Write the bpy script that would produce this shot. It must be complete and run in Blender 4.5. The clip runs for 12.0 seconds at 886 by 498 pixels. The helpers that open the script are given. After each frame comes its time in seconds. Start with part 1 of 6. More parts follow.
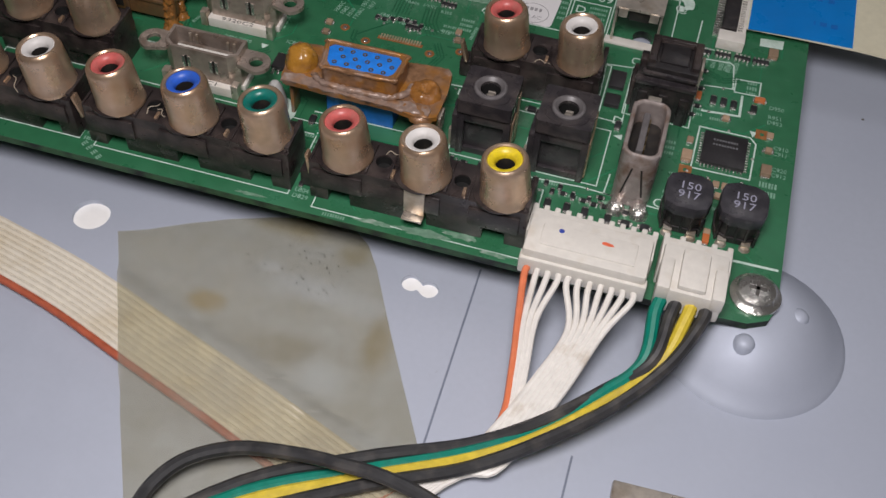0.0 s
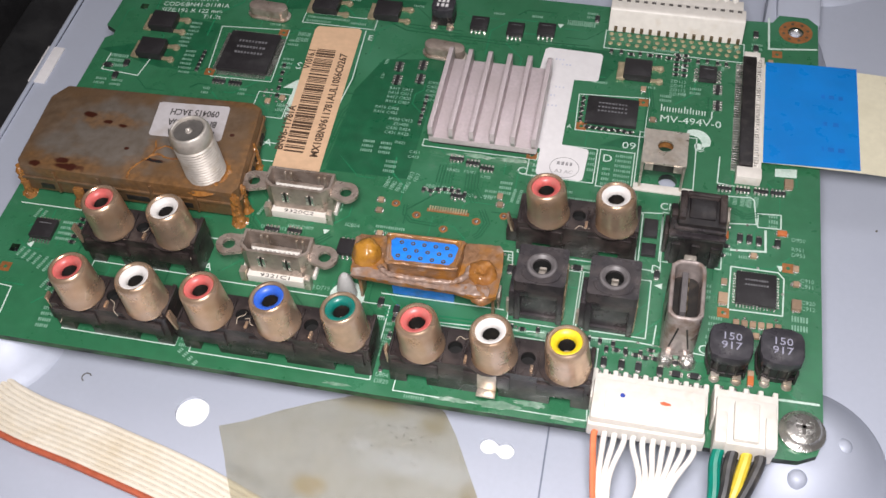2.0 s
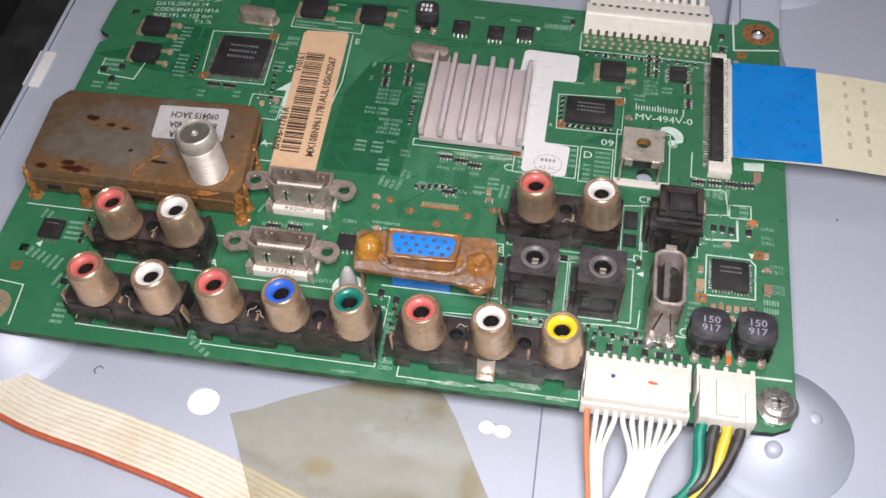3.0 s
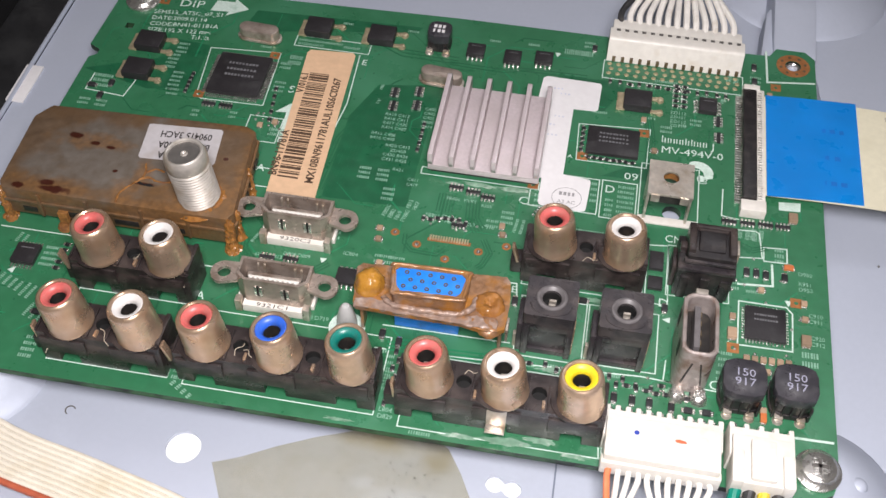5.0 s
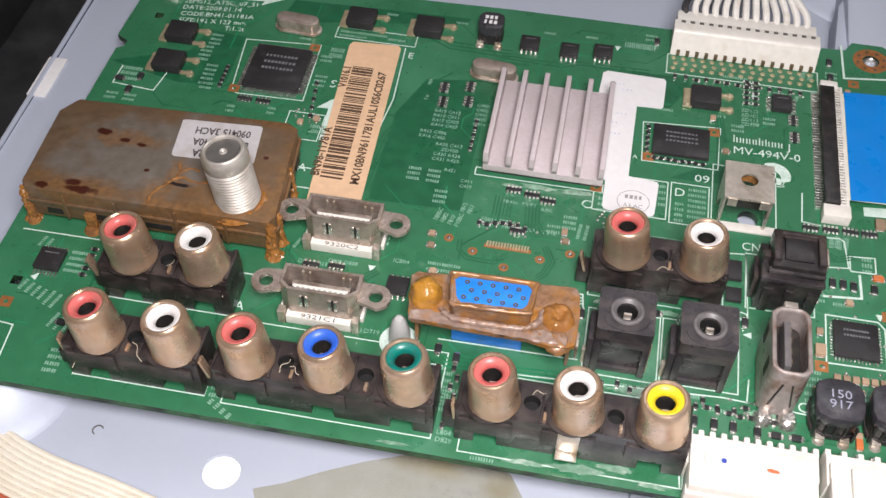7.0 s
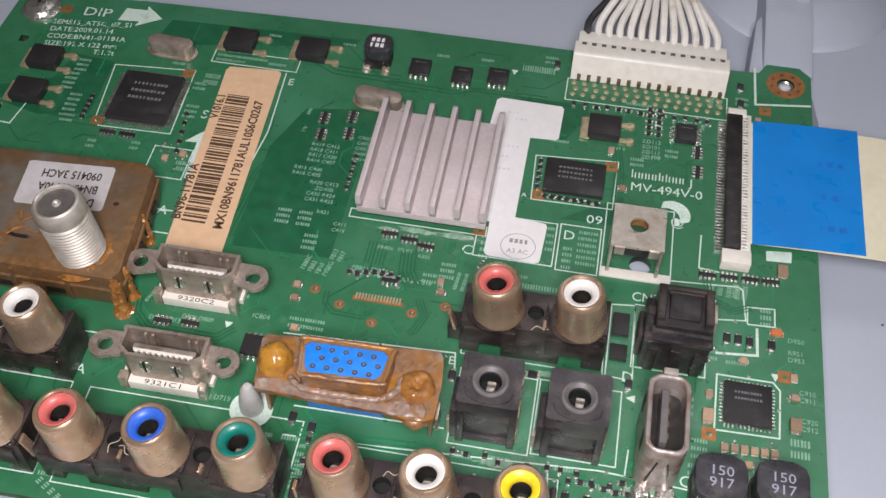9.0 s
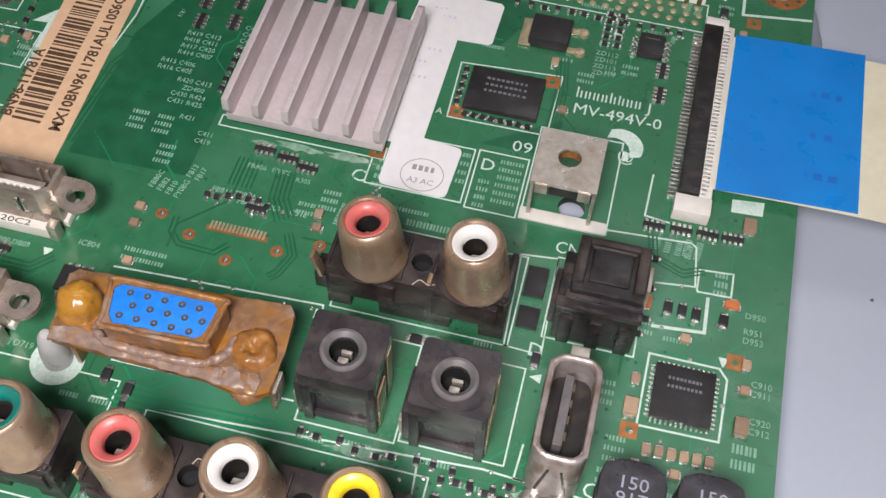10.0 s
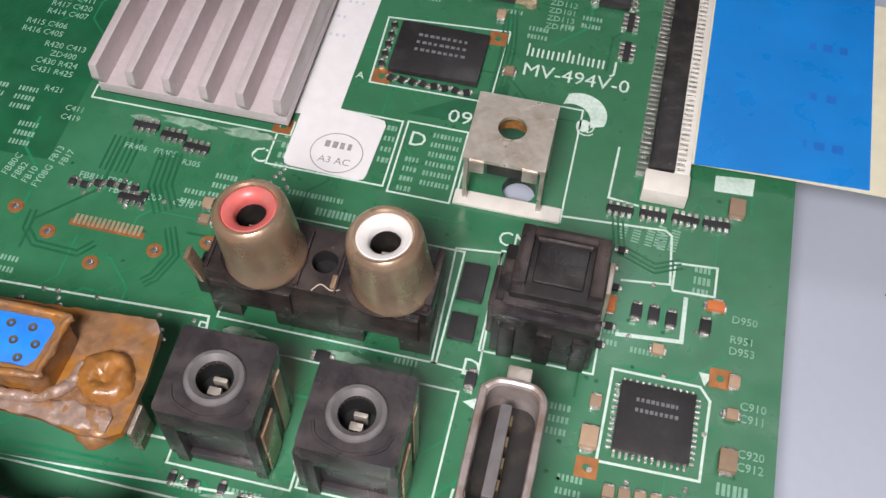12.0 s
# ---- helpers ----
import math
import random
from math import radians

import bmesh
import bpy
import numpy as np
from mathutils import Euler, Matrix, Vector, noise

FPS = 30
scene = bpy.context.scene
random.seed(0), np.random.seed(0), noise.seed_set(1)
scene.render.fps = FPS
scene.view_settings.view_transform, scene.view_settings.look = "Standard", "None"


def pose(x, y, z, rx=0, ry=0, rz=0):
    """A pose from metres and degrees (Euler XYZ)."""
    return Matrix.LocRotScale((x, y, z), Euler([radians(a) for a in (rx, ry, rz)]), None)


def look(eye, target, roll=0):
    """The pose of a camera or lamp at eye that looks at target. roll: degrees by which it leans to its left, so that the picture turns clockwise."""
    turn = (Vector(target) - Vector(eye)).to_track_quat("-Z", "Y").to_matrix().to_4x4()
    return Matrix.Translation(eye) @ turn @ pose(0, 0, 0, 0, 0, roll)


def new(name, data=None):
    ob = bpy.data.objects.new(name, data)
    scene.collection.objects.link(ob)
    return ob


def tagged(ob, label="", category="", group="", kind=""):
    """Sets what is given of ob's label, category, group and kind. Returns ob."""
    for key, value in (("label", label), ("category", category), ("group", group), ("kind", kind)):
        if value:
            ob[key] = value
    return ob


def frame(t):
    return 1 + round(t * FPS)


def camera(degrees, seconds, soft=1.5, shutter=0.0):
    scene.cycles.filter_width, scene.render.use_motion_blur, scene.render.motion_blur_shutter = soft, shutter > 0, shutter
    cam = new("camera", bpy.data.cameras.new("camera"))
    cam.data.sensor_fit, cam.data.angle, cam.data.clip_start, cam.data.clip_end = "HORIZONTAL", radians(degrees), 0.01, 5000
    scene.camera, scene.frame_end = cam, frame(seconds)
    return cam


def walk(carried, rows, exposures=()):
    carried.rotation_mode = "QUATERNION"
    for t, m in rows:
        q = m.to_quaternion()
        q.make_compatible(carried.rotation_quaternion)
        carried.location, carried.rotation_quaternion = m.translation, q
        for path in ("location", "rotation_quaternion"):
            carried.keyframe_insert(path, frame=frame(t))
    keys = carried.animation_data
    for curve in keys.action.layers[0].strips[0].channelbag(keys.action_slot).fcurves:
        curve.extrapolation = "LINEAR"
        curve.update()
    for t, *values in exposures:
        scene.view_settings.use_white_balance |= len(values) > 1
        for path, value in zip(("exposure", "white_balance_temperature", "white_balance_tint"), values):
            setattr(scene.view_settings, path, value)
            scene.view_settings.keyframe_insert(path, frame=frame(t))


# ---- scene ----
cam = camera(43.86, 12.0)
PATH = [
    (0, (0.11848, -0.10906, 0.15017), (0.09792, -0.01951, 0.03161), 3.97),
    (0.5, (0.10676, -0.09596, 0.15139), (0.08650, -0.00631, 0.03285), 2.89),
    (1, (0.10597, -0.09938, 0.16855), (0.07970, -0.01461, 0.04762), -1.91),
    (1.5, (0.10712, -0.09873, 0.18149), (0.08288, -0.01219, 0.06139), -2.46),
    (2, (0.10427, -0.09802, 0.18736), (0.08286, -0.00905, 0.06850), -2.88),
    (2.5, (0.10233, -0.10946, 0.19589), (0.08105, -0.01966, 0.07765), -3.16),
    (3, (0.09465, -0.10825, 0.19861), (0.08107, -0.01867, 0.07907), 0.17),
    (3.2, (0.09649, -0.10349, 0.19423), (0.08004, -0.01235, 0.07624), -1.44),
    (4.8, (0.09305, -0.09865, 0.18739), (0.07683, -0.00526, 0.07114), 0.43),
    (5, (0.09160, -0.09621, 0.18198), (0.07695, -0.00261, 0.06569), 1.45),
    (5.5, (0.08605, -0.08510, 0.17070), (0.07229, 0.00649, 0.05271), 2.08),
    (6, (0.08680, -0.08002, 0.16621), (0.07454, 0.01301, 0.04919), 2.55),
    (6.5, (0.08073, -0.08450, 0.16567), (0.06554, 0.00847, 0.04894), 1.54),
    (7, (0.08004, -0.08599, 0.16801), (0.06420, 0.00781, 0.05203), 1.20),
    (7.2, (0.08066, -0.08562, 0.16992), (0.06477, 0.00812, 0.05390), 1.13),
    (8.8, (0.09807, -0.06473, 0.16525), (0.08311, 0.02744, 0.04786), 1.44),
    (9, (0.09937, -0.05987, 0.16472), (0.08486, 0.03101, 0.04627), 1.25),
    (9.5, (0.10623, -0.03652, 0.15505), (0.09156, 0.04611, 0.03072), 1.75),
    (10, (0.11715, -0.02848, 0.13439), (0.10057, 0.05185, 0.00880), 2.63),
    (10.5, (0.11971, -0.01910, 0.11706), (0.10636, 0.05818, -0.01080), 3.20),
    (11, (0.12219, -0.01382, 0.11022), (0.11032, 0.06161, -0.01889), 3.37),
    (11.5, (0.12297, -0.01064, 0.10719), (0.10769, 0.06422, -0.02189), 3.12),
    (12, (0.12347, -0.00912, 0.11010), (0.10703, 0.06935, -0.01668), 1.41),
]
EXPOSURES = [(0.0, -0.9), (0.5, -0.7), (1.0, -0.5), (1.5, -0.12), (2.0, -0.03), (3.0, 0.0), (5.0, 0.1), (7.0, 0.16), (9.0, -0.1), (9.5, -0.17), (10.0, -0.08), (10.5, 0.26), (11.5, 0.26), (12.0, 0.05)]
walk(cam, [(t, look(eye, target, roll)) for t, eye, target, roll in PATH], EXPOSURES)

# ---- light: a dim room with one ceiling lamp ----
world = bpy.data.worlds.new("room_air")
world.use_nodes = True
world.node_tree.nodes["Background"].inputs[0].default_value = (0.8, 0.88, 1.0, 1)
world.node_tree.nodes["Background"].inputs[1].default_value = 0.03
scene.world = world
scene.view_settings.exposure = 0.0
# an added lamp fixed above the front edge of the board, standing in for a torch at the camera, and the weaker ceiling
# lamp of the room
torch_data = bpy.data.lights.new("torch_standin_light", "AREA")
torch_data.shape, torch_data.size = "DISK", 0.085
torch_data.energy, torch_data.color = 1.2, (1.0, 0.945, 0.955)
torch = new("torch_standin_light", torch_data)
torch.matrix_world = look((0.1, -0.1, 0.225), (0.085, 0.015, 0.0))
lamp_data = bpy.data.lights.new("ceiling_lamp_light", "AREA")
lamp_data.shape, lamp_data.size, lamp_data.size_y = "RECTANGLE", 1.1, 0.6
lamp_data.energy, lamp_data.color = 5.0, (0.98, 0.96, 1.0)
lamp = new("ceiling_lamp_light", lamp_data)
lamp.matrix_world = look((0.45, 0.95, 1.85), (0.09, 0.05, 0.0))


# ---- materials ----
def nodes_of(name):
    m = bpy.data.materials.new(name)
    m.use_nodes = True
    return m, m.node_tree.nodes, m.node_tree.links, m.node_tree.nodes["Principled BSDF"]


def mix_colour(n, l, fac, a, b, mode="MIX"):
    k = n.new("ShaderNodeMix")
    k.data_type, k.blend_type = "RGBA", mode
    for sock, v in ((k.inputs[0], fac), (k.inputs[6], a), (k.inputs[7], b)):
        if isinstance(v, (tuple, float, int)):
            sock.default_value = (*v, 1) if isinstance(v, tuple) else v
        else:
            l.new(v, sock)
    return k.outputs[2]


def noise_band(n, l, grain, low, high, detail=4.0, stretch=None, seed=0.0):
    """Noise of that grain in mm, stretched to 0..1 between low and high."""
    co = n.new("ShaderNodeTexCoord")
    mp = n.new("ShaderNodeMapping")
    mp.inputs["Scale"].default_value = stretch or (1, 1, 1)
    mp.inputs["Location"].default_value = (seed, seed * 0.7, seed * 0.3)
    tx = n.new("ShaderNodeTexNoise")
    tx.inputs["Scale"].default_value, tx.inputs["Detail"].default_value = 1000.0 / grain, detail
    rg = n.new("ShaderNodeMapRange")
    rg.inputs[1].default_value, rg.inputs[2].default_value = low, high
    l.new(co.outputs["Object"], mp.inputs[0])
    l.new(mp.outputs[0], tx.inputs["Vector"])
    l.new(tx.outputs["Fac"], rg.inputs[0])
    return rg.outputs[0]


def mat(name, col, rough=0.5, metal=0.0, var=0.18, grain=1.5, blotch=9.0, stain=None, stain2=None, bump=0.0, bump_grain=0.6,
        rough_var=0.12, coat=0.0, stretch=None, random_tone=0.0):
    """A surface with fine grain, broad blotches, up to two stains (colour, grain mm, low, high) and fine relief."""
    m, n, l, p = nodes_of(name)
    dark, light = tuple(c * (1 - var) for c in col), tuple(min(1, c * (1 + var)) for c in col)
    c = mix_colour(n, l, noise_band(n, l, grain, 0.3, 0.7, stretch=stretch), dark, light)
    c = mix_colour(n, l, noise_band(n, l, blotch, 0.3, 0.75, 2.0, seed=3.1), c, mix_colour(n, l, 0.5, c, dark), "MIX")
    for k, s in enumerate((stain, stain2)):
        if s:
            c = mix_colour(n, l, noise_band(n, l, s[1], s[2], s[3], 6.0, seed=7.7 + 5 * k), c, s[0])
    if random_tone:
        info, hs = n.new("ShaderNodeObjectInfo"), n.new("ShaderNodeHueSaturation")
        rg = n.new("ShaderNodeMapRange")
        rg.inputs[3].default_value, rg.inputs[4].default_value = 1 - random_tone, 1 + random_tone
        l.new(info.outputs["Random"], rg.inputs[0]), l.new(rg.outputs[0], hs.inputs["Value"]), l.new(c, hs.inputs["Color"])
        c = hs.outputs[0]
    l.new(c, p.inputs["Base Color"])
    r = n.new("ShaderNodeMapRange")
    r.inputs[3].default_value, r.inputs[4].default_value = max(0.02, rough - rough_var), min(1, rough + rough_var)
    l.new(noise_band(n, l, 4.0, 0.3, 0.7, seed=1.3), r.inputs[0])
    l.new(r.outputs[0], p.inputs["Roughness"])
    p.inputs["Metallic"].default_value = metal
    p.inputs["Coat Weight"].default_value = coat
    p.inputs["Coat Roughness"].default_value = 0.15
    if bump:
        b = n.new("ShaderNodeBump")
        b.inputs["Strength"].default_value, b.inputs["Distance"].default_value = bump, 0.0003
        l.new(noise_band(n, l, bump_grain, 0.2, 0.8, 5.0), b.inputs["Height"])
        l.new(b.outputs[0], p.inputs["Normal"])
    return m


pcb = mat("green_solder_mask", (0.029, 0.146, 0.067), 0.34, var=0.1, grain=2.5, blotch=22, stain=((0.046, 0.185, 0.098), 20, 0.48, 0.72),
          stain2=((0.09, 0.20, 0.13), 4, 0.66, 0.95), coat=0.2, bump=0.04, bump_grain=1.4)
pcb_edge = mat("board_edge_laminate", (0.03, 0.09, 0.035), 0.6, stain=((0.004, 0.008, 0.006), 6, 0.45, 0.6))
trace = mat("trace_under_mask", (0.018, 0.19, 0.085), 0.36, grain=3)
trace_dark = mat("dark_mask_area", (0.013, 0.104, 0.046), 0.38, grain=3)
# whitish flux, with glare and solder glints put into its colour
flux = mat("pale_flux_and_glare", (0.17, 0.30, 0.21), 0.22, 0.0, var=0.3, grain=1.2, stain=((0.42, 0.48, 0.42), 2.5, 0.55, 0.75), coat=0.4)
# grey for the aerial face and scuff, and for shade in small recesses
recess = mat("recess_grey", (0.16, 0.15, 0.14), 0.5, 0.5)
faded_silk = mat("faded_print", (0.27, 0.45, 0.35), 0.6, var=0.2, grain=0.6, stain=((0.12, 0.30, 0.19), 2.5, 0.5, 0.8))
bar_silk = mat("worn_print", (0.20, 0.37, 0.27), 0.6, var=0.2, grain=0.6)
silk = mat("white_silkscreen_ink", (0.56, 0.68, 0.61), 0.6, var=0.15, grain=0.5, stain=((0.25, 0.42, 0.32), 3, 0.55, 0.85))
black = mat("dusty_black_plastic", (0.024, 0.018, 0.018), 0.34, var=0.3, stain=((0.075, 0.058, 0.052), 4.5, 0.45, 0.8),
            stain2=((0.21, 0.175, 0.15), 1.3, 0.68, 0.84), bump=0.12)
jack_black = mat("black_jack_plastic", (0.030, 0.026, 0.029), 0.3, stain=((0.085, 0.07, 0.066), 4.0, 0.45, 0.8), stain2=((0.20, 0.165, 0.145), 1.3, 0.7, 0.86), bump=0.1)
jack_rim = mat("worn_grey_rim", (0.13, 0.12, 0.122), 0.45, var=0.25)
black_clean = mat("black_plastic", (0.016, 0.014, 0.015), 0.36, stain=((0.055, 0.046, 0.042), 3, 0.48, 0.8), stain2=((0.16, 0.135, 0.12), 1.2, 0.7, 0.86), bump=0.12)
chip_mat = mat("black_chip_resin", (0.022, 0.020, 0.022), 0.42, grain=0.4, stain=((0.05, 0.05, 0.05), 4, 0.55, 0.9), bump=0.06, bump_grain=0.3)
barrel_mat = mat("tarnished_nickel", (0.58, 0.425, 0.305), 0.31, 0.72, var=0.1, grain=1.6, stain=((0.46, 0.29, 0.175), 7, 0.44, 0.76),
                 stain2=((0.20, 0.12, 0.07), 2.6, 0.68, 0.86), bump=0.07, bump_grain=0.5, rough_var=0.09)
tin = mat("tinned_steel", (0.60, 0.54, 0.47), 0.36, 0.7, var=0.18, stain=((0.34, 0.25, 0.16), 4, 0.5, 0.75), bump=0.12)
corroded = mat("grey_white_corrosion", (0.29, 0.205, 0.165), 0.42, 0.15, var=0.2, grain=1.0, stain=((0.30, 0.15, 0.06), 3.0, 0.5, 0.72), stain2=((0.47, 0.41, 0.375), 2.4, 0.58, 0.8), bump=0.3, bump_grain=0.7)
pin_dark = mat("dull_contact_hole", (0.16, 0.12, 0.07), 0.45, 0.5, var=0.3)
solder = mat("solder", (0.72, 0.70, 0.66), 0.25, 0.9, var=0.2, bump=0.3)
gold = mat("gold_pad", (0.55, 0.46, 0.30), 0.4, 0.6, var=0.2)
copper_pad = mat("bare_copper_pad", (0.46, 0.19, 0.07), 0.42, 0.55, var=0.25)
rust_orange = mat("orange_rust_crust", (0.29, 0.125, 0.028), 0.75, 0.0, var=0.35, grain=0.7, stain=((0.14, 0.055, 0.018), 2.2, 0.48, 0.68), bump=0.7, bump_grain=0.5)
rust_shell = mat("rusted_connector_shell", (0.27, 0.145, 0.075), 0.38, 0.25, var=0.25, grain=1.4, stain=((0.36, 0.155, 0.03), 3.4, 0.47, 0.66),
                 stain2=((0.34, 0.26, 0.225), 4.4, 0.56, 0.74), bump=0.25, bump_grain=0.7, coat=0.25)
wet_rust = mat("glossy_orange_rust", (0.29, 0.125, 0.03), 0.32, 0.0, var=0.3, grain=1.4, stain=((0.24, 0.10, 0.03), 2.6, 0.5, 0.72), bump=0.25, bump_grain=0.9, coat=0.4)
amber_rust = mat("amber_rust_dome", (0.42, 0.20, 0.03), 0.25, 0.0, var=0.25, grain=2.0, stain=((0.27, 0.12, 0.03), 2.6, 0.5, 0.72), bump=0.15, bump_grain=0.9, coat=0.5)
usb_mat = mat("dull_mauve_shell", (0.40, 0.345, 0.325), 0.36, 0.35, var=0.18, stain=((0.20, 0.13, 0.095), 3.5, 0.47, 0.68), bump=0.15)
hdmi_mat = mat("dull_brown_tin", (0.47, 0.39, 0.335), 0.33, 0.6, var=0.2, stain=((0.20, 0.14, 0.10), 4, 0.48, 0.75), bump=0.15)
alu = mat("pinkish_anodised_aluminium", (0.60, 0.525, 0.54), 0.4, 0.3, var=0.08, grain=0.8, stain=((0.52, 0.455, 0.45), 8, 0.45, 0.8), bump=0.06, bump_grain=0.4)
thread_mat = mat("bright_nickel_thread", (0.60, 0.56, 0.51), 0.4, 0.6, var=0.12, stain=((0.38, 0.30, 0.21), 4, 0.55, 0.8))
white_plastic = mat("ivory_nylon", (0.69, 0.66, 0.605), 0.45, var=0.06, stain=((0.58, 0.52, 0.43), 3.5, 0.56, 0.85), bump=0.06)
paper = mat("white_sticker_paper", (0.70, 0.685, 0.69), 0.65, var=0.04, stain=((0.66, 0.64, 0.65), 4, 0.5, 0.8))
kraft = mat("tan_label_paper", (0.66, 0.44, 0.275), 0.6, var=0.06, stain=((0.56, 0.37, 0.23), 7, 0.5, 0.8))
grey_label = mat("grey_label_paper", (0.46, 0.44, 0.45), 0.55, var=0.06, stain=((0.33, 0.29, 0.26), 5, 0.5, 0.8))
ink = mat("black_print", (0.035, 0.03, 0.028), 0.6, var=0.2)
stamp_ink = mat("grey_stamp_ink", (0.30, 0.29, 0.30), 0.6, var=0.3, grain=0.5)
crease_mat = mat("blue_grey_crease_shade", (0.20, 0.225, 0.29), 0.55, 0.2, var=0.1)
frosted = mat("cloudy_nylon", (0.42, 0.42, 0.41), 0.35, var=0.06)
orange_part = mat("orange_resin", (0.55, 0.16, 0.05), 0.45)
ink_brown = mat("brown_print", (0.085, 0.05, 0.03), 0.6, var=0.2)
grey_print = mat("grey_laser_mark", (0.16, 0.16, 0.17), 0.6, var=0.2, grain=0.4)
# coil tops coloured lighter than the sides for the pale sheen on them
coil_top = mat("ferrite_top_sheen", (0.040, 0.038, 0.045), 0.3, var=0.25, stain=((0.09, 0.085, 0.09), 3, 0.5, 0.85), bump=0.08)
coil_print = mat("faded_lilac_numerals", (0.33, 0.33, 0.42), 0.6, var=0.2, grain=0.4)
red_ring = mat("red_ring_plastic", (0.53, 0.115, 0.105), 0.4, stain=((0.42, 0.15, 0.13), 2.5, 0.5, 0.8))
white_ring = mat("white_ring_plastic", (0.64, 0.62, 0.60), 0.45, var=0.05, stain=((0.56, 0.53, 0.5), 2.5, 0.58, 0.85))
blue_ring = mat("blue_ring_plastic", (0.03, 0.12, 0.58), 0.36, stain=((0.05, 0.11, 0.36), 2.5, 0.5, 0.8))
green_ring = mat("green_ring_plastic", (0.004, 0.155, 0.125), 0.36, stain=((0.03, 0.12, 0.10), 2.5, 0.5, 0.8))
yellow_ring = mat("yellow_ring_plastic", (0.74, 0.57, 0.02), 0.38, stain=((0.52, 0.39, 0.03), 2.5, 0.5, 0.8))
vga_blue = mat("blue_connector_plastic", (0.015, 0.20, 0.72), 0.45, stain=((0.03, 0.14, 0.42), 3, 0.55, 0.85))
lint = mat("pale_lint", (0.42, 0.36, 0.28), 0.8)
# near-black gives key holes, the lid pit and jack bores their inner shade
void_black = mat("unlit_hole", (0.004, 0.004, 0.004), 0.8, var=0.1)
# dark colour puts the shade into wells, slots, slits and gaps
hole_black = mat("unlit_hollow", (0.016, 0.014, 0.013), 0.5, stain=((0.05, 0.04, 0.03), 2, 0.5, 0.8))
panel_mat = mat("blue_grey_zinc_sheet", (0.45, 0.485, 0.57), 0.58, 0.2, var=0.02, grain=1.2, blotch=90, stain=((0.415, 0.45, 0.54), 45, 0.4, 0.8), stain2=((0.30, 0.31, 0.34), 3, 0.76, 0.86), rough_var=0.05, bump=0.02, bump_grain=0.7)
dome_mat = panel_mat
white_card = mat("white_diffuser_sheet", (0.90, 0.89, 0.87), 0.6, var=0.03)
blue_tape = mat("blue_stiffener_film", (0.0, 0.20, 0.62), 0.35, var=0.06, grain=6, stain=((0.0, 0.165, 0.53), 12, 0.45, 0.8))
ffc_mat = mat("cream_flat_cable", (0.70, 0.66, 0.50), 0.5, var=0.05, stain=((0.62, 0.58, 0.43), 8, 0.5, 0.8))
ribbon_mat = mat("aged_white_ribbon_wire", (0.68, 0.63, 0.53), 0.5, var=0.06, stain=((0.56, 0.48, 0.34), 9, 0.5, 0.8))
wire_white = mat("white_wire_sleeve", (0.78, 0.75, 0.70), 0.42, var=0.07, stain=((0.52, 0.44, 0.34), 5, 0.58, 0.8))
wire_orange = mat("orange_wire_sleeve", (0.72, 0.20, 0.09), 0.42, var=0.1)
wire_red = mat("brick_red_wire_sleeve", (0.42, 0.10, 0.05), 0.45)
wire_black = mat("black_wire_sleeve", (0.03, 0.03, 0.032), 0.42, stain=((0.10, 0.09, 0.08), 4, 0.5, 0.8))
wire_green = mat("green_wire_sleeve", (0.0, 0.20, 0.14), 0.42)
wire_yellow = mat("yellow_wire_sleeve", (0.66, 0.50, 0.045), 0.42, stain=((0.45, 0.34, 0.06), 4, 0.5, 0.8))
smd_black = mat("resistor_black", (0.02, 0.02, 0.022), 0.5, random_tone=0.3)
smd_tan = mat("capacitor_tan", (0.36, 0.25, 0.165), 0.55, random_tone=0.3)
rubber_dark = mat("black_cabinet_plastic", (0.012, 0.012, 0.013), 0.5, stain=((0.03, 0.03, 0.03), 10, 0.5, 0.8))
wall_paint = mat("matt_wall_paint", (0.66, 0.64, 0.60), 0.8, var=0.04, grain=20, blotch=300, bump=0.1, bump_grain=4)
floor_tile = mat("dull_floor_tile", (0.30, 0.27, 0.24), 0.6, var=0.1, grain=15, blotch=250)
table_wood = mat("brown_table_top", (0.16, 0.10, 0.06), 0.5, var=0.3, grain=6, blotch=60, stretch=(1, 0.08, 1))


def blot(n, l, cx, cy, rx, ry, soft=0.45, ragged=0.8, seed=0.0, grain=5.0):
    """1 inside an uneven patch round (cx, cy) mm on the flat, fading to 0 at its ragged edge."""
    co, mp, ln = n.new("ShaderNodeTexCoord"), n.new("ShaderNodeMapping"), n.new("ShaderNodeVectorMath")
    mp.inputs["Location"].default_value = (-cx / rx, -cy / ry, 0)
    mp.inputs["Scale"].default_value = (1000 / rx, 1000 / ry, 0)
    ln.operation = "LENGTH"
    l.new(co.outputs["Object"], mp.inputs[0]), l.new(mp.outputs[0], ln.inputs[0])
    ad, rg = n.new("ShaderNodeMath"), n.new("ShaderNodeMapRange")
    ad.operation = "MULTIPLY_ADD"
    l.new(noise_band(n, l, grain, 0.25, 0.75, 5.0, seed=seed), ad.inputs[0])
    ad.inputs[1].default_value = ragged
    l.new(ln.outputs["Value"], ad.inputs[2])
    l.new(ad.outputs[0], rg.inputs[0])
    rg.inputs[1].default_value, rg.inputs[2].default_value = 1 + ragged / 2 - soft / 2, 1 + ragged / 2 + soft / 2
    rg.inputs[3].default_value, rg.inputs[4].default_value = 1.0, 0.0
    return rg.outputs[0]


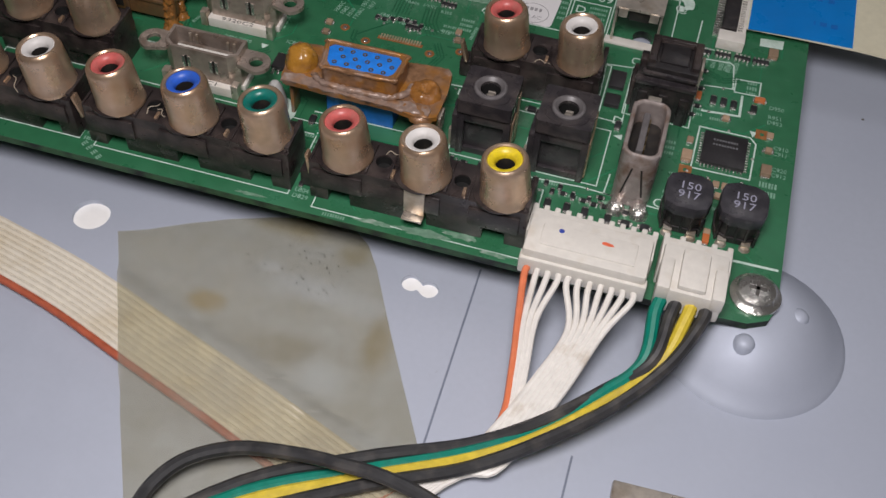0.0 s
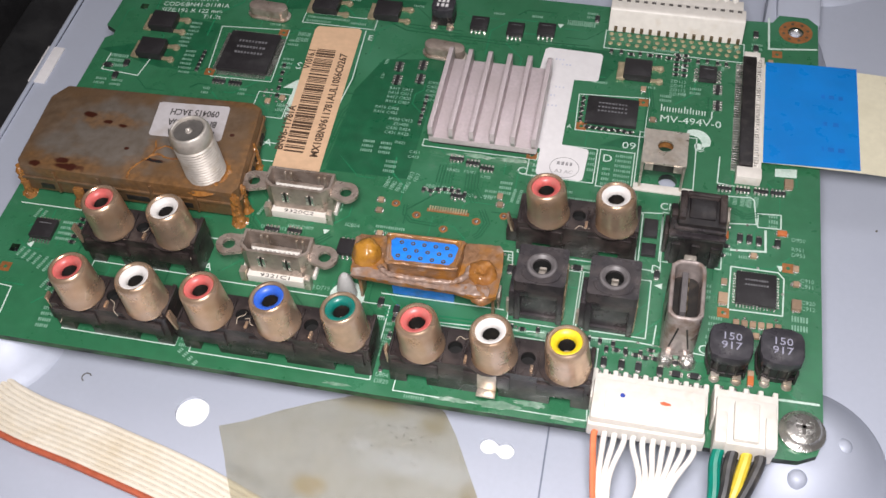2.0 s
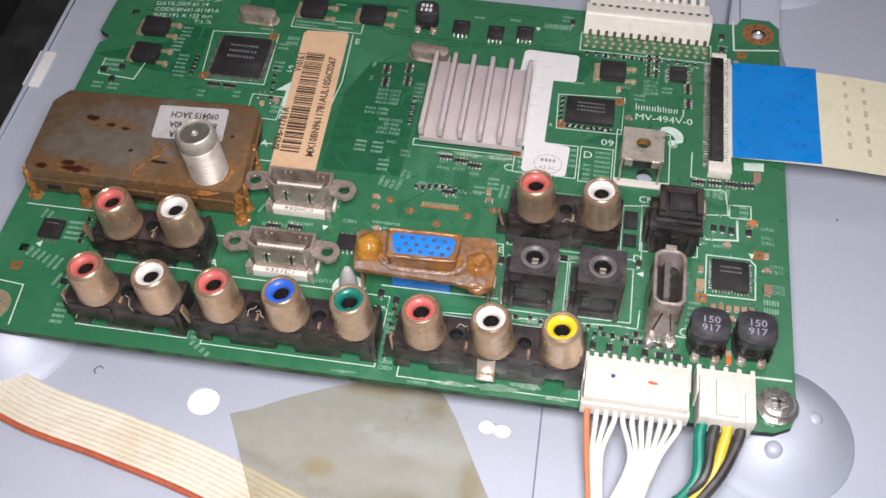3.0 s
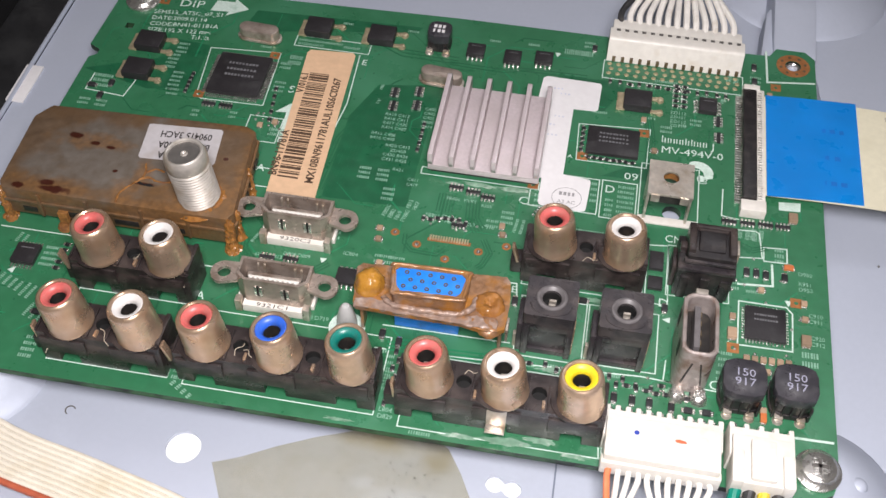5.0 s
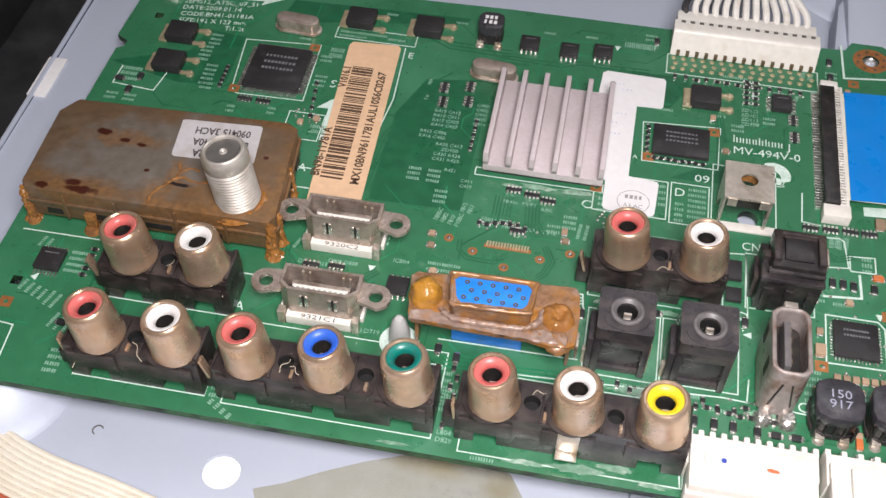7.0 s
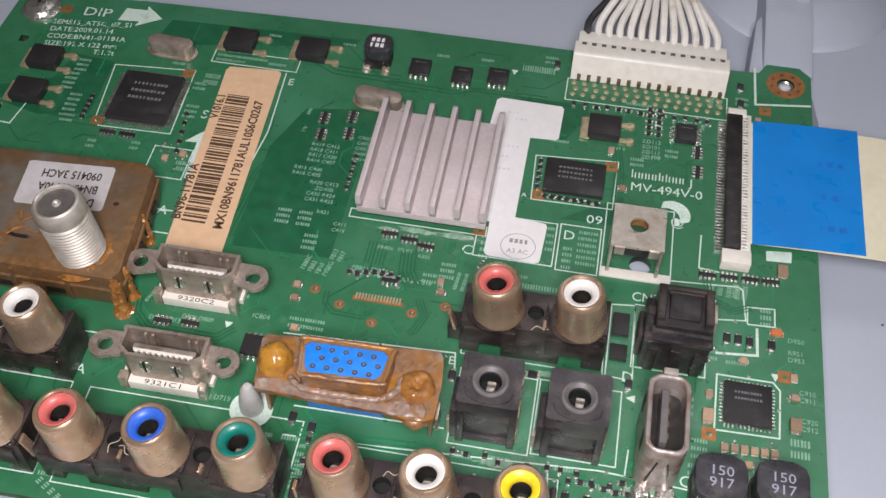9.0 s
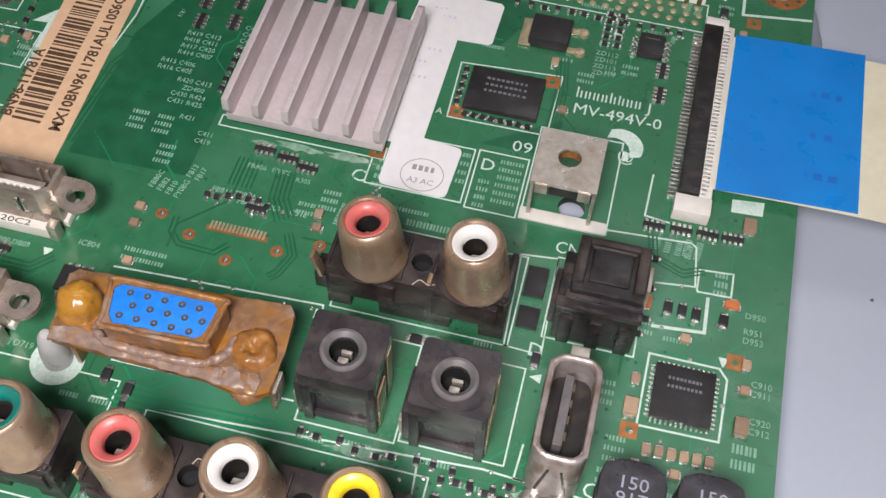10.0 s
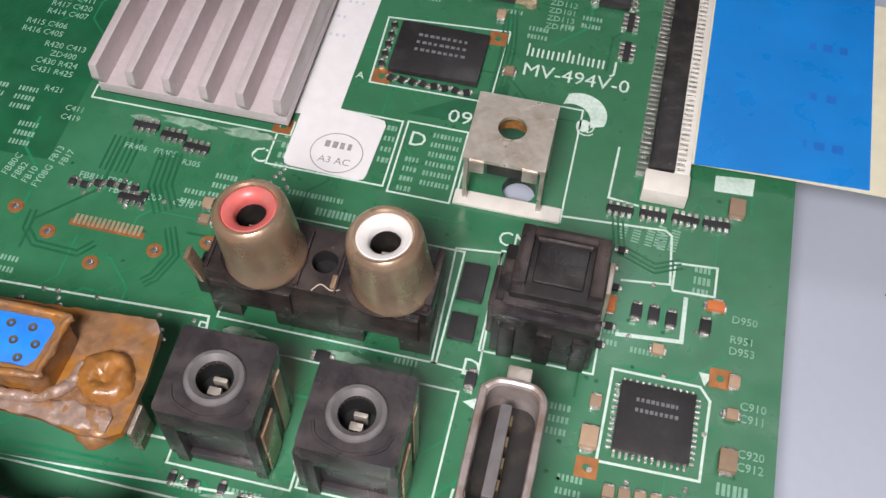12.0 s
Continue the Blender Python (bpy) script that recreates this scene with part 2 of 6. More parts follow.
def tuner_material():
    """Brown steel, worn grey in the middle of the lid, with orange patches and dark red scabs."""
    m, n, l, p = nodes_of("rusted_tuner_steel")
    c = mix_colour(n, l, noise_band(n, l, 2.2, 0.3, 0.7, 6.0), (0.120, 0.078, 0.048), (0.185, 0.125, 0.080))
    c = mix_colour(n, l, noise_band(n, l, 11, 0.42, 0.62, 5.0, seed=4.0), c, (0.165, 0.098, 0.050))
    grey = mix_colour(n, l, noise_band(n, l, 3.0, 0.3, 0.7, 6.0, seed=2.0), (0.145, 0.118, 0.092), (0.195, 0.170, 0.146))
    c = mix_colour(n, l, blot(n, l, -5.0, 54.5, 15, 10, 0.5, 1.1, 5.0, 9.0), c, grey)
    orange = mix_colour(n, l, noise_band(n, l, 1.2, 0.35, 0.65, 5.0, seed=6.0), (0.155, 0.078, 0.030), (0.27, 0.135, 0.048))
    for k, (x, y, a, b) in enumerate(((-10.2, 58.2, 7.5, 2.0), (-14.5, 44.2, 9.0, 2.4), (3.4, 51.0, 1.7, 4.6), (0.8, 45.2, 2.6, 3.0), (7.0, 42.6, 9, 1.5), (24.8, 55, 1.9, 14), (16.4, 46.4, 6.6, 6.0), (17.5, 68.4, 6.0, 1.3))):
        thin = n.new("ShaderNodeMath")
        thin.operation = "MULTIPLY"
        thin.inputs[1].default_value = 0.62
        l.new(blot(n, l, x, y, a, b, 0.8, 1.2, 3.0 + k, 3.2), thin.inputs[0])
        c = mix_colour(n, l, thin.outputs[0], c, orange)
    for k, (x, y, a, b) in enumerate(((-14.6, 59.4, 1.5, 0.8), (-9.8, 57.9, 1.0, 0.6), (-5.9, 57.2, 0.9, 0.5), (-21.2, 43.2, 1.4, 0.8), (-15.6, 45.0, 2.0, 0.9), (-13.0, 43.4, 3.0, 0.9), (4.8, 48.3, 2.4, 0.45), (-2.6, 50.8, 0.5, 0.4), (19.5, 58.5, 0.5, 0.4))):
        c = mix_colour(n, l, blot(n, l, x, y, a, b, 0.4, 0.8, 11.0 + k, 1.8), c, (0.060, 0.016, 0.009))
    l.new(c, p.inputs["Base Color"])
    p.inputs["Metallic"].default_value = 0.3
    rg = n.new("ShaderNodeMapRange")
    rg.inputs[3].default_value, rg.inputs[4].default_value = 0.30, 0.52
    l.new(noise_band(n, l, 5.0, 0.3, 0.7, seed=1.3), rg.inputs[0]), l.new(rg.outputs[0], p.inputs["Roughness"])
    b = n.new("ShaderNodeBump")
    b.inputs["Strength"].default_value, b.inputs["Distance"].default_value = 0.25, 0.0003
    l.new(noise_band(n, l, 1.3, 0.2, 0.8, 6.0), b.inputs["Height"]), l.new(b.outputs[0], p.inputs["Normal"])
    return m


rust = tuner_material()


# ---- mesh helpers, in mm ----
def merge(bm, tmp, m=None):
    if m is not None:
        tmp.transform(m)
    me = bpy.data.meshes.new("scratch")
    tmp.to_mesh(me)
    bm.from_mesh(me)
    bpy.data.meshes.remove(me)
    tmp.free()
    return bm


def box(bm, x0, x1, y0, y1, z0, z1, bev=0.0, m=None):
    t = bmesh.new()
    bmesh.ops.create_cube(t, size=1, matrix=Matrix.Translation(((x0 + x1) / 2, (y0 + y1) / 2, (z0 + z1) / 2)) @ Matrix.Diagonal((x1 - x0, y1 - y0, z1 - z0, 1)))
    if bev:
        bmesh.ops.bevel(t, geom=t.edges[:], offset=bev, segments=2, affect="EDGES", profile=0.6)
    return merge(bm, t, m)


def lathe(bm, profile, x=0, y=0, n=28, m=None):
    """Turns a profile of (radius, height) about z; ends of radius 0 close it."""
    t = bmesh.new()
    rows = []
    for r, z in profile:
        if r == 0:
            rows.append([t.verts.new((x, y, z))])
        else:
            rows.append([t.verts.new((x + r * math.cos(2 * math.pi * k / n), y + r * math.sin(2 * math.pi * k / n), z)) for k in range(n)])
    for a, b in zip(rows, rows[1:]):
        for k in range(n):
            j = (k + 1) % n
            if len(a) == 1 and len(b) == 1:
                continue
            if len(a) == 1:
                t.faces.new((a[0], b[j], b[k]))
            elif len(b) == 1:
                t.faces.new((a[k], a[j], b[0]))
            else:
                t.faces.new((a[k], a[j], b[j], b[k]))
    return merge(bm, t, m)


def prism(bm, pts, z0, z1, bev=0.0, m=None):
    t = bmesh.new()
    f = t.faces.new([t.verts.new((px, py, z0)) for px, py in pts])
    up = bmesh.ops.extrude_face_region(t, geom=[f])["geom"]
    bmesh.ops.translate(t, vec=(0, 0, z1 - z0), verts=[g for g in up if isinstance(g, bmesh.types.BMVert)])
    bmesh.ops.recalc_face_normals(t, faces=t.faces[:])
    if bev:
        bmesh.ops.bevel(t, geom=t.edges[:], offset=bev, segments=2, affect="EDGES", profile=0.6)
    return merge(bm, t, m)


def circle(cx, cy, r, n=24, a0=0.0, a1=360.0):
    full = a1 - a0 >= 360
    return [(cx + r * math.cos(radians(a0 + (a1 - a0) * k / (n if full else n - 1))), cy + r * math.sin(radians(a0 + (a1 - a0) * k / (n if full else n - 1)))) for k in range(n)]


def plate(bm, outer, holes, z0, z1, m=None):
    """A flat plate with holes through it."""
    t = bmesh.new()
    loops = []
    for pts in [outer, *holes]:
        vs = [t.verts.new((px, py, z1)) for px, py in pts]
        loops += [t.edges.new((vs[k], vs[(k + 1) % len(vs)])) for k in range(len(vs))]
    bmesh.ops.triangle_fill(t, use_beauty=True, use_dissolve=False, edges=loops)
    up = bmesh.ops.extrude_face_region(t, geom=t.faces[:])["geom"]
    bmesh.ops.translate(t, vec=(0, 0, z0 - z1), verts=[g for g in up if isinstance(g, bmesh.types.BMVert)])
    bmesh.ops.recalc_face_normals(t, faces=t.faces[:])
    return merge(bm, t, m)


def spline(pts, per=8):
    """A smooth line through the points."""
    p = [Vector(q) for q in pts]
    p = [2 * p[0] - p[1], *p, 2 * p[-1] - p[-2]]
    out = []
    for k in range(1, len(p) - 2):
        for s in range(per):
            u = s / per
            a, b, c, d = p[k - 1], p[k], p[k + 1], p[k + 2]
            out.append(0.5 * (2 * b + (c - a) * u + (2 * a - 5 * b + 4 * c - d) * u * u + (3 * b - a - 3 * c + d) * u ** 3))
    return [*out, p[-2]]


def tube(bm, pts, r, n=10, per=8, m=None):
    """A round wire along a smooth line."""
    line = spline(pts, per)
    t = bmesh.new()
    side, rows = Vector((0, 0, 1)), []
    for k, q in enumerate(line):
        d = (line[min(k + 1, len(line) - 1)] - line[max(k - 1, 0)]).normalized()
        u = d.cross(side)
        u = u.normalized() if u.length > 1e-4 else Vector((1, 0, 0))
        v = d.cross(u).normalized()
        rows.append([t.verts.new(q + r * (math.cos(2 * math.pi * j / n) * u + math.sin(2 * math.pi * j / n) * v)) for j in range(n)])
    for a, b in zip(rows, rows[1:]):
        for j in range(n):
            t.faces.new((a[j], a[(j + 1) % n], b[(j + 1) % n], b[j]))
    t.faces.new(rows[0]), t.faces.new(rows[-1])
    return merge(bm, t, m)


def crusty(bm, amount, size, longest=1.0, passes=4):
    """Splits long edges and pushes the surface about, as flaking corrosion does."""
    bmesh.ops.triangulate(bm, faces=bm.faces[:])
    for k in range(passes):
        far = [e for e in bm.edges if e.calc_length() > longest]
        if not far:
            break
        bmesh.ops.subdivide_edges(bm, edges=far, cuts=1)
        bmesh.ops.triangulate(bm, faces=[f for f in bm.faces if len(f.verts) > 3])
    bmesh.ops.remove_doubles(bm, verts=bm.verts[:], dist=0.002)
    bmesh.ops.recalc_face_normals(bm, faces=bm.faces[:])
    bm.normal_update()
    for v, d in [(v, v.normal * amount * (noise.noise(v.co / size) + 0.5 * noise.noise(v.co / size * 2.7))) for v in bm.verts]:
        v.co += d
    return bm


def rounded(x0, x1, y0, y1, r, n=5):
    """A rectangle with round corners."""
    return [q for cx, cy, a in ((x1 - r, y1 - r, 0), (x0 + r, y1 - r, 90), (x0 + r, y0 + r, 180), (x1 - r, y0 + r, 270)) for q in circle(cx, cy, r, n, a, a + 90)]


def finish(bm, material, smooth=35):
    bmesh.ops.recalc_face_normals(bm, faces=bm.faces[:])
    bmesh.ops.scale(bm, vec=(0.001,) * 3, verts=bm.verts[:])
    me = bpy.data.meshes.new("mesh")
    bm.to_mesh(me)
    bm.free()
    me.materials.append(material)
    if smooth:
        me.shade_smooth()
        me.set_sharp_from_angle(angle=radians(smooth))
    return me


def part(name, bm, material, parent, label="", smooth=35):
    ob = new(name, finish(bm, material, smooth))
    ob.data.name = name
    ob.parent = parent
    return tagged(ob, label)


def place(name, me, parent, x, y, z=0.0, turn=0.0):
    """One more object on a shared mesh, at mm under its parent."""
    ob = new(name, me)
    ob.parent = parent
    ob.matrix_basis = pose(x / 1000, y / 1000, z / 1000, 0, 0, turn)
    return ob


def thing(name, label, category, x=0.0, y=0.0, z=0.0, turn=0.0, group="", kind=""):
    ob = new(name)
    ob.empty_display_size = 0.004
    ob.matrix_basis = pose(x / 1000, y / 1000, z / 1000, 0, 0, turn)
    return tagged(ob, label, category, group, kind)


def single(name, bm, material, label, category, x=0.0, y=0.0, z=0.0, turn=0.0, group="", kind="", smooth=35):
    ob = new(name, finish(bm, material, smooth))
    ob.matrix_basis = pose(x / 1000, y / 1000, z / 1000, 0, 0, turn)
    return tagged(ob, label, category, group, kind)


def letters(text, parent, material, x, y, z, size, turn=0.0, name="lettering", wide=1.0, align="LEFT", rise=0.03, bold=0.0):
    """Raised lettering in the built-in font, size in mm."""
    cu = bpy.data.curves.new("letters", "FONT")
    cu.body, cu.size, cu.extrude, cu.align_x = text, size / 1000, rise / 2000, align
    cu.resolution_u, cu.offset = 2, bold / 1000
    tmp = bpy.data.objects.new("letters", cu)
    scene.collection.objects.link(tmp)
    bpy.context.view_layer.update()
    me = bpy.data.meshes.new_from_object(tmp.evaluated_get(bpy.context.evaluated_depsgraph_get()))
    bpy.data.objects.remove(tmp)
    me.transform(Matrix.Diagonal((wide, 1, 1, 1)))
    me.materials.clear()
    me.materials.append(material)
    ob = new(name, me)
    ob.parent = parent
    ob.matrix_basis = pose(x / 1000, y / 1000, z / 1000, 0, 0, turn)
    return ob


def bars(bm, x, y, count, w, h, gap, z=0.0, rise=0.035, vertical=False, rng=None):
    """A run of small plain bars that stands for writing too small to read."""
    rng = rng or random
    for k in range(count):
        ww = w * rng.uniform(0.6, 1.0)
        if vertical:
            box(bm, x, x + h, y + k * (w + gap), y + k * (w + gap) + ww, z, z + rise)
        else:
            box(bm, x + k * (w + gap), x + k * (w + gap) + ww, y, y + h, z, z + rise)
    return bm


def outline(bm, pts, w=0.23, z=0.0, rise=0.035, closed=True):
    """A printed line of that width along the points, mitred at its corners."""
    p = [Vector((a, b)) for a, b in pts]
    n = len(p)
    left, right = [], []
    for k in range(n):
        d0 = (p[k] - p[k - 1]) if closed or k > 0 else (p[1] - p[0])
        d1 = (p[(k + 1) % n] - p[k]) if closed or k < n - 1 else d0
        d0, d1 = d0.normalized(), d1.normalized()
        t = (d0 + d1)
        t = t.normalized() if t.length > 1e-4 else d1
        m = Vector((-t.y, t.x))
        s = min(2.5, 1.0 / max(0.3, m.dot(Vector((-d1.y, d1.x))))) * w / 2
        left.append(p[k] + m * s), right.append(p[k] - m * s)
    rows = [[bm.verts.new((q.x, q.y, h)) for q, h in ((a, z), (a, z + rise), (b, z + rise), (b, z))] for a, b in zip(left, right)]
    for k in range(n if closed else n - 1):
        a, b = rows[k], rows[(k + 1) % n]
        for c in range(3):
            bm.faces.new((a[c], a[c + 1], b[c + 1], b[c]))
    return bm


def rect(x0, x1, y0, y1):
    return [(x0, y0), (x1, y0), (x1, y1), (x0, y1)]


# ---- unseen room round the work table, added so its walls bounce soft light ----
FLOOR, DECK = -760.0, -10.6  # room floor, top of the metal chassis
for nm, b in (("wall_north", (-1600, 1700, 1600, 1700)), ("wall_south", (-1600, 1700, -1700, -1600)), ("wall_west", (-1700, -1600, -1700, 1700)), ("wall_east", (1700, 1800, -1700, 1700))):
    single(nm, box(bmesh.new(), *b, FLOOR, 1950), wall_paint, "unseen plain painted wall, added to bounce lamp light", "wall", kind="structure")
single("floor", box(bmesh.new(), -1700, 1800, -1700, 1700, FLOOR - 60, FLOOR), floor_tile, "dull tiled room floor", "floor", kind="structure")
single("ceiling", box(bmesh.new(), -1700, 1800, -1700, 1700, 1950, 2010), wall_paint, "unseen plain painted ceiling, added to bounce lamp light", "ceiling", kind="structure")

tv_table = thing("work_table", "brown wooden work table under the opened television", "table")
part("tabletop", box(bmesh.new(), -520, 620, -420, 520, -64, -36, 2), table_wood, tv_table)
for lx in (-490, 540):
    for ly in (-390, 440):
        part("leg", box(bmesh.new(), lx, lx + 50, ly, ly + 50, FLOOR, -64, 2), table_wood, tv_table)

# the television's back shell and its metal chassis plate
tv_shell = thing("television_shell", "black plastic television cabinet under the metal chassis plate", "television")
part("back_frame", box(bmesh.new(), -330, 470, -300, 340, -36, -20, 1), rubber_dark, tv_shell)
part("side_ledge", box(bmesh.new(), -330, -52.5, -300, 340, -20, -16, 1), rubber_dark, tv_shell)
part("side_rib", box(bmesh.new(), -90, -66, -300, 340, -16, -4, 1.5), rubber_dark, tv_shell)

deck = thing("chassis_plate", "blue-grey sheet-metal chassis plate with holes and domed standoffs", "chassis plate")
deck_outer = [(-48.3, -280), (460, -280), (460, 330), (-46.5, 330)]
deck_holes = [circle(26.0, 0.0, 3.5, 32), circle(87.3, 3.2, 1.8, 16, 40, 320) + circle(90.7, 2.7, 1.8, 16, -140, 140)]
part("plate", plate(bmesh.new(), deck_outer, deck_holes, DECK - 1.0, DECK), panel_mat, deck, smooth=0)
bm = bmesh.new()
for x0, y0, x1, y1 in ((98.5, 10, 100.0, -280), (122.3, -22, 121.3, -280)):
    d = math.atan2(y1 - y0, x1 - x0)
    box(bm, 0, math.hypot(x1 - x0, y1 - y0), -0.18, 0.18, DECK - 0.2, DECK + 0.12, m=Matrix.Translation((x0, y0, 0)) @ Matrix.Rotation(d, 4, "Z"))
# creases coloured darker than the sheet for the shade along the fold
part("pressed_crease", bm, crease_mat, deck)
bm = bmesh.new()
box(bm, -48.3, -47.3, -280, 330, DECK, DECK + 0.9, 0.3)
part("folded_rim", bm, panel_mat, deck)


def dome(x, y, r, top, cap):
    pr = [(r, DECK - 0.4), (r * 0.985, DECK + 0.25), (r * 0.93, DECK + 0.9)]
    pr += [(cap + (r * 0.93 - cap) * (1 - s), DECK + 0.9 + (top - DECK - 0.9) * (1 - (1 - s) ** 1.7)) for s in (0.15, 0.3, 0.45, 0.6, 0.75, 0.9, 1.0)]
    return lathe(bmesh.new(), [*pr, (0, top)], x, y, 48)


for dx, dy, dr, dtop, dcap in ((147.5, 10.5, 17.0, -1.65, 4.5), (-23.0, 10.4, 17.0, -1.65, 4.5), (144.0, 124.0, 10.0, -1.65, 4.5), (-22.5, 117.0, 12.0, -1.65, 4.5)):
    part("domed_standoff", dome(dx, dy, dr, dtop, dcap), dome_mat, deck)
turned = Matrix(((0, 0, 1, 0), (-1, 0, 0, 0), (0, 1, 0, 0), (0, 0, 0, 1)))
bm = prism(bmesh.new(), [(-210, DECK), (-129.4, DECK), (-129.4, -1.9), (-132.5, -1.4), (-148, 0.6), (-170, 0.8), (-200, DECK + 4)], -5.2, 5.8, 1.2, m=Matrix.Translation((144.8, 0, 0)) @ turned)
arm = part("raised_arm", bm, panel_mat, deck)
part("arm_flank", prism(bmesh.new(), [(136.6, 129.5), (140.6, 129.5), (140.6, 148), (139.4, 150), (138.2, 147)], DECK, -2.4, 0.9), panel_mat, arm)
part("arm_ridge", box(bmesh.new(), 139.8, 142.6, 152, 205, 0.2, 2.4, 0.8), panel_mat, arm)
part("arm_ridge", box(bmesh.new(), 146.6, 149.8, 152, 205, 0.2, 2.4, 0.8), panel_mat, arm)
part("threaded_boss", lathe(bmesh.new(), [(1.85, -4.0), (1.85, -0.5), (1.5, -0.3), (1.2, -0.6), (1.25, -3.0), (0, -3.0)], 144.0, 124.2, 20), solder, deck, "bright threaded boss under the board corner")
part("domed_standoff", dome(150.0, 172.0, 24.0, DECK + 4.5, 10.0), dome_mat, deck)
for px, py in ((145.5, 3.0), (153.8, 11.0)):
    part("dimple", lathe(bmesh.new(), [(2.1, -5.0), (1.8, -2.6), (1.3, -1.9), (0.6, -1.62), (0, -1.6)], px, py, 24), dome_mat, deck)
# boss added to catch light, so the board hole above it looks pale
part("added_flat_boss", lathe(bmesh.new(), [(4.6, DECK - 0.3), (4.0, -3.2), (3.4, -2.3), (0, -2.2)], 116.3, 69.6, 24), dome_mat, deck)
# embossed ring drawn in darker grey, its shade put into the colour
part("stamped_ring", plate(bmesh.new(), circle(1.2, 3.8, 1.1, 20, 30, 250) + circle(1.2, 3.8, 0.85, 20, 30, 250)[::-1], [], DECK, DECK + 0.1), recess, deck)
single("diffuser_sheet", box(bmesh.new(), -20, 130, -30, 30, -12.6, -11.62), white_card, "white sheet showing through the chassis holes", "sheet")

# ---- the circuit board ----
board = thing("circuit_board", "green television main circuit board with white print, dusty and stained", "circuit board")
edge = [(-29.0, 9.5), (-25.5, 5.2), (-20, 4.7), (60, 4.7), (140.5, 4.7), (145, 4.9), (148.4, 6.6), (149.6, 10), (149.4, 127.5), (147, 130), (140, 130), (138.3, 127.0), (130, 126.6),
        (60, 126.4), (0, 124.6), (-24, 122.4), (-28.5, 119.5), (-29.3, 99.0), (-26.3, 97.4), (-26.3, 95.6), (-28.0, 94.4)]
HOLES = ((144.0, 124.2), (145.6, 11.0), (-22.8, 10.6), (-22.0, 117.4))
holes = [circle(hx, hy, 1.9, 20) for hx, hy in HOLES] + [rect(-23.2, -21.2, 106.5, 108.5), rect(-22.8, -20.8, 25.6, 27.6), circle(116.3, 69.6, 2.1, 20)]
part("laminate", plate(bmesh.new(), edge, holes, -1.6, -0.05), pcb_edge, board, smooth=0)
part("solder_mask", plate(bmesh.new(), edge, holes, -0.05, 0.0), pcb, board, smooth=0)
for hx, hy in ((144.0, 124.2), (-22.8, 10.6)):
    part("mounting_ring", plate(bmesh.new(), circle(hx, hy, 4.1, 32), [circle(hx, hy, 1.95, 20)], 0.0, 0.05), copper_pad if hx > 0 else gold, board, "bare copper ring round a screw hole")

for k in range(8):
    part("ring_via", lathe(bmesh.new(), [(0.42, 0.0), (0.42, 0.09), (0, 0.1)], 144.0 + 3.05 * math.cos(radians(45 * k + 15)), 124.2 + 3.05 * math.sin(radians(45 * k + 15)), 10), pin_dark, board)


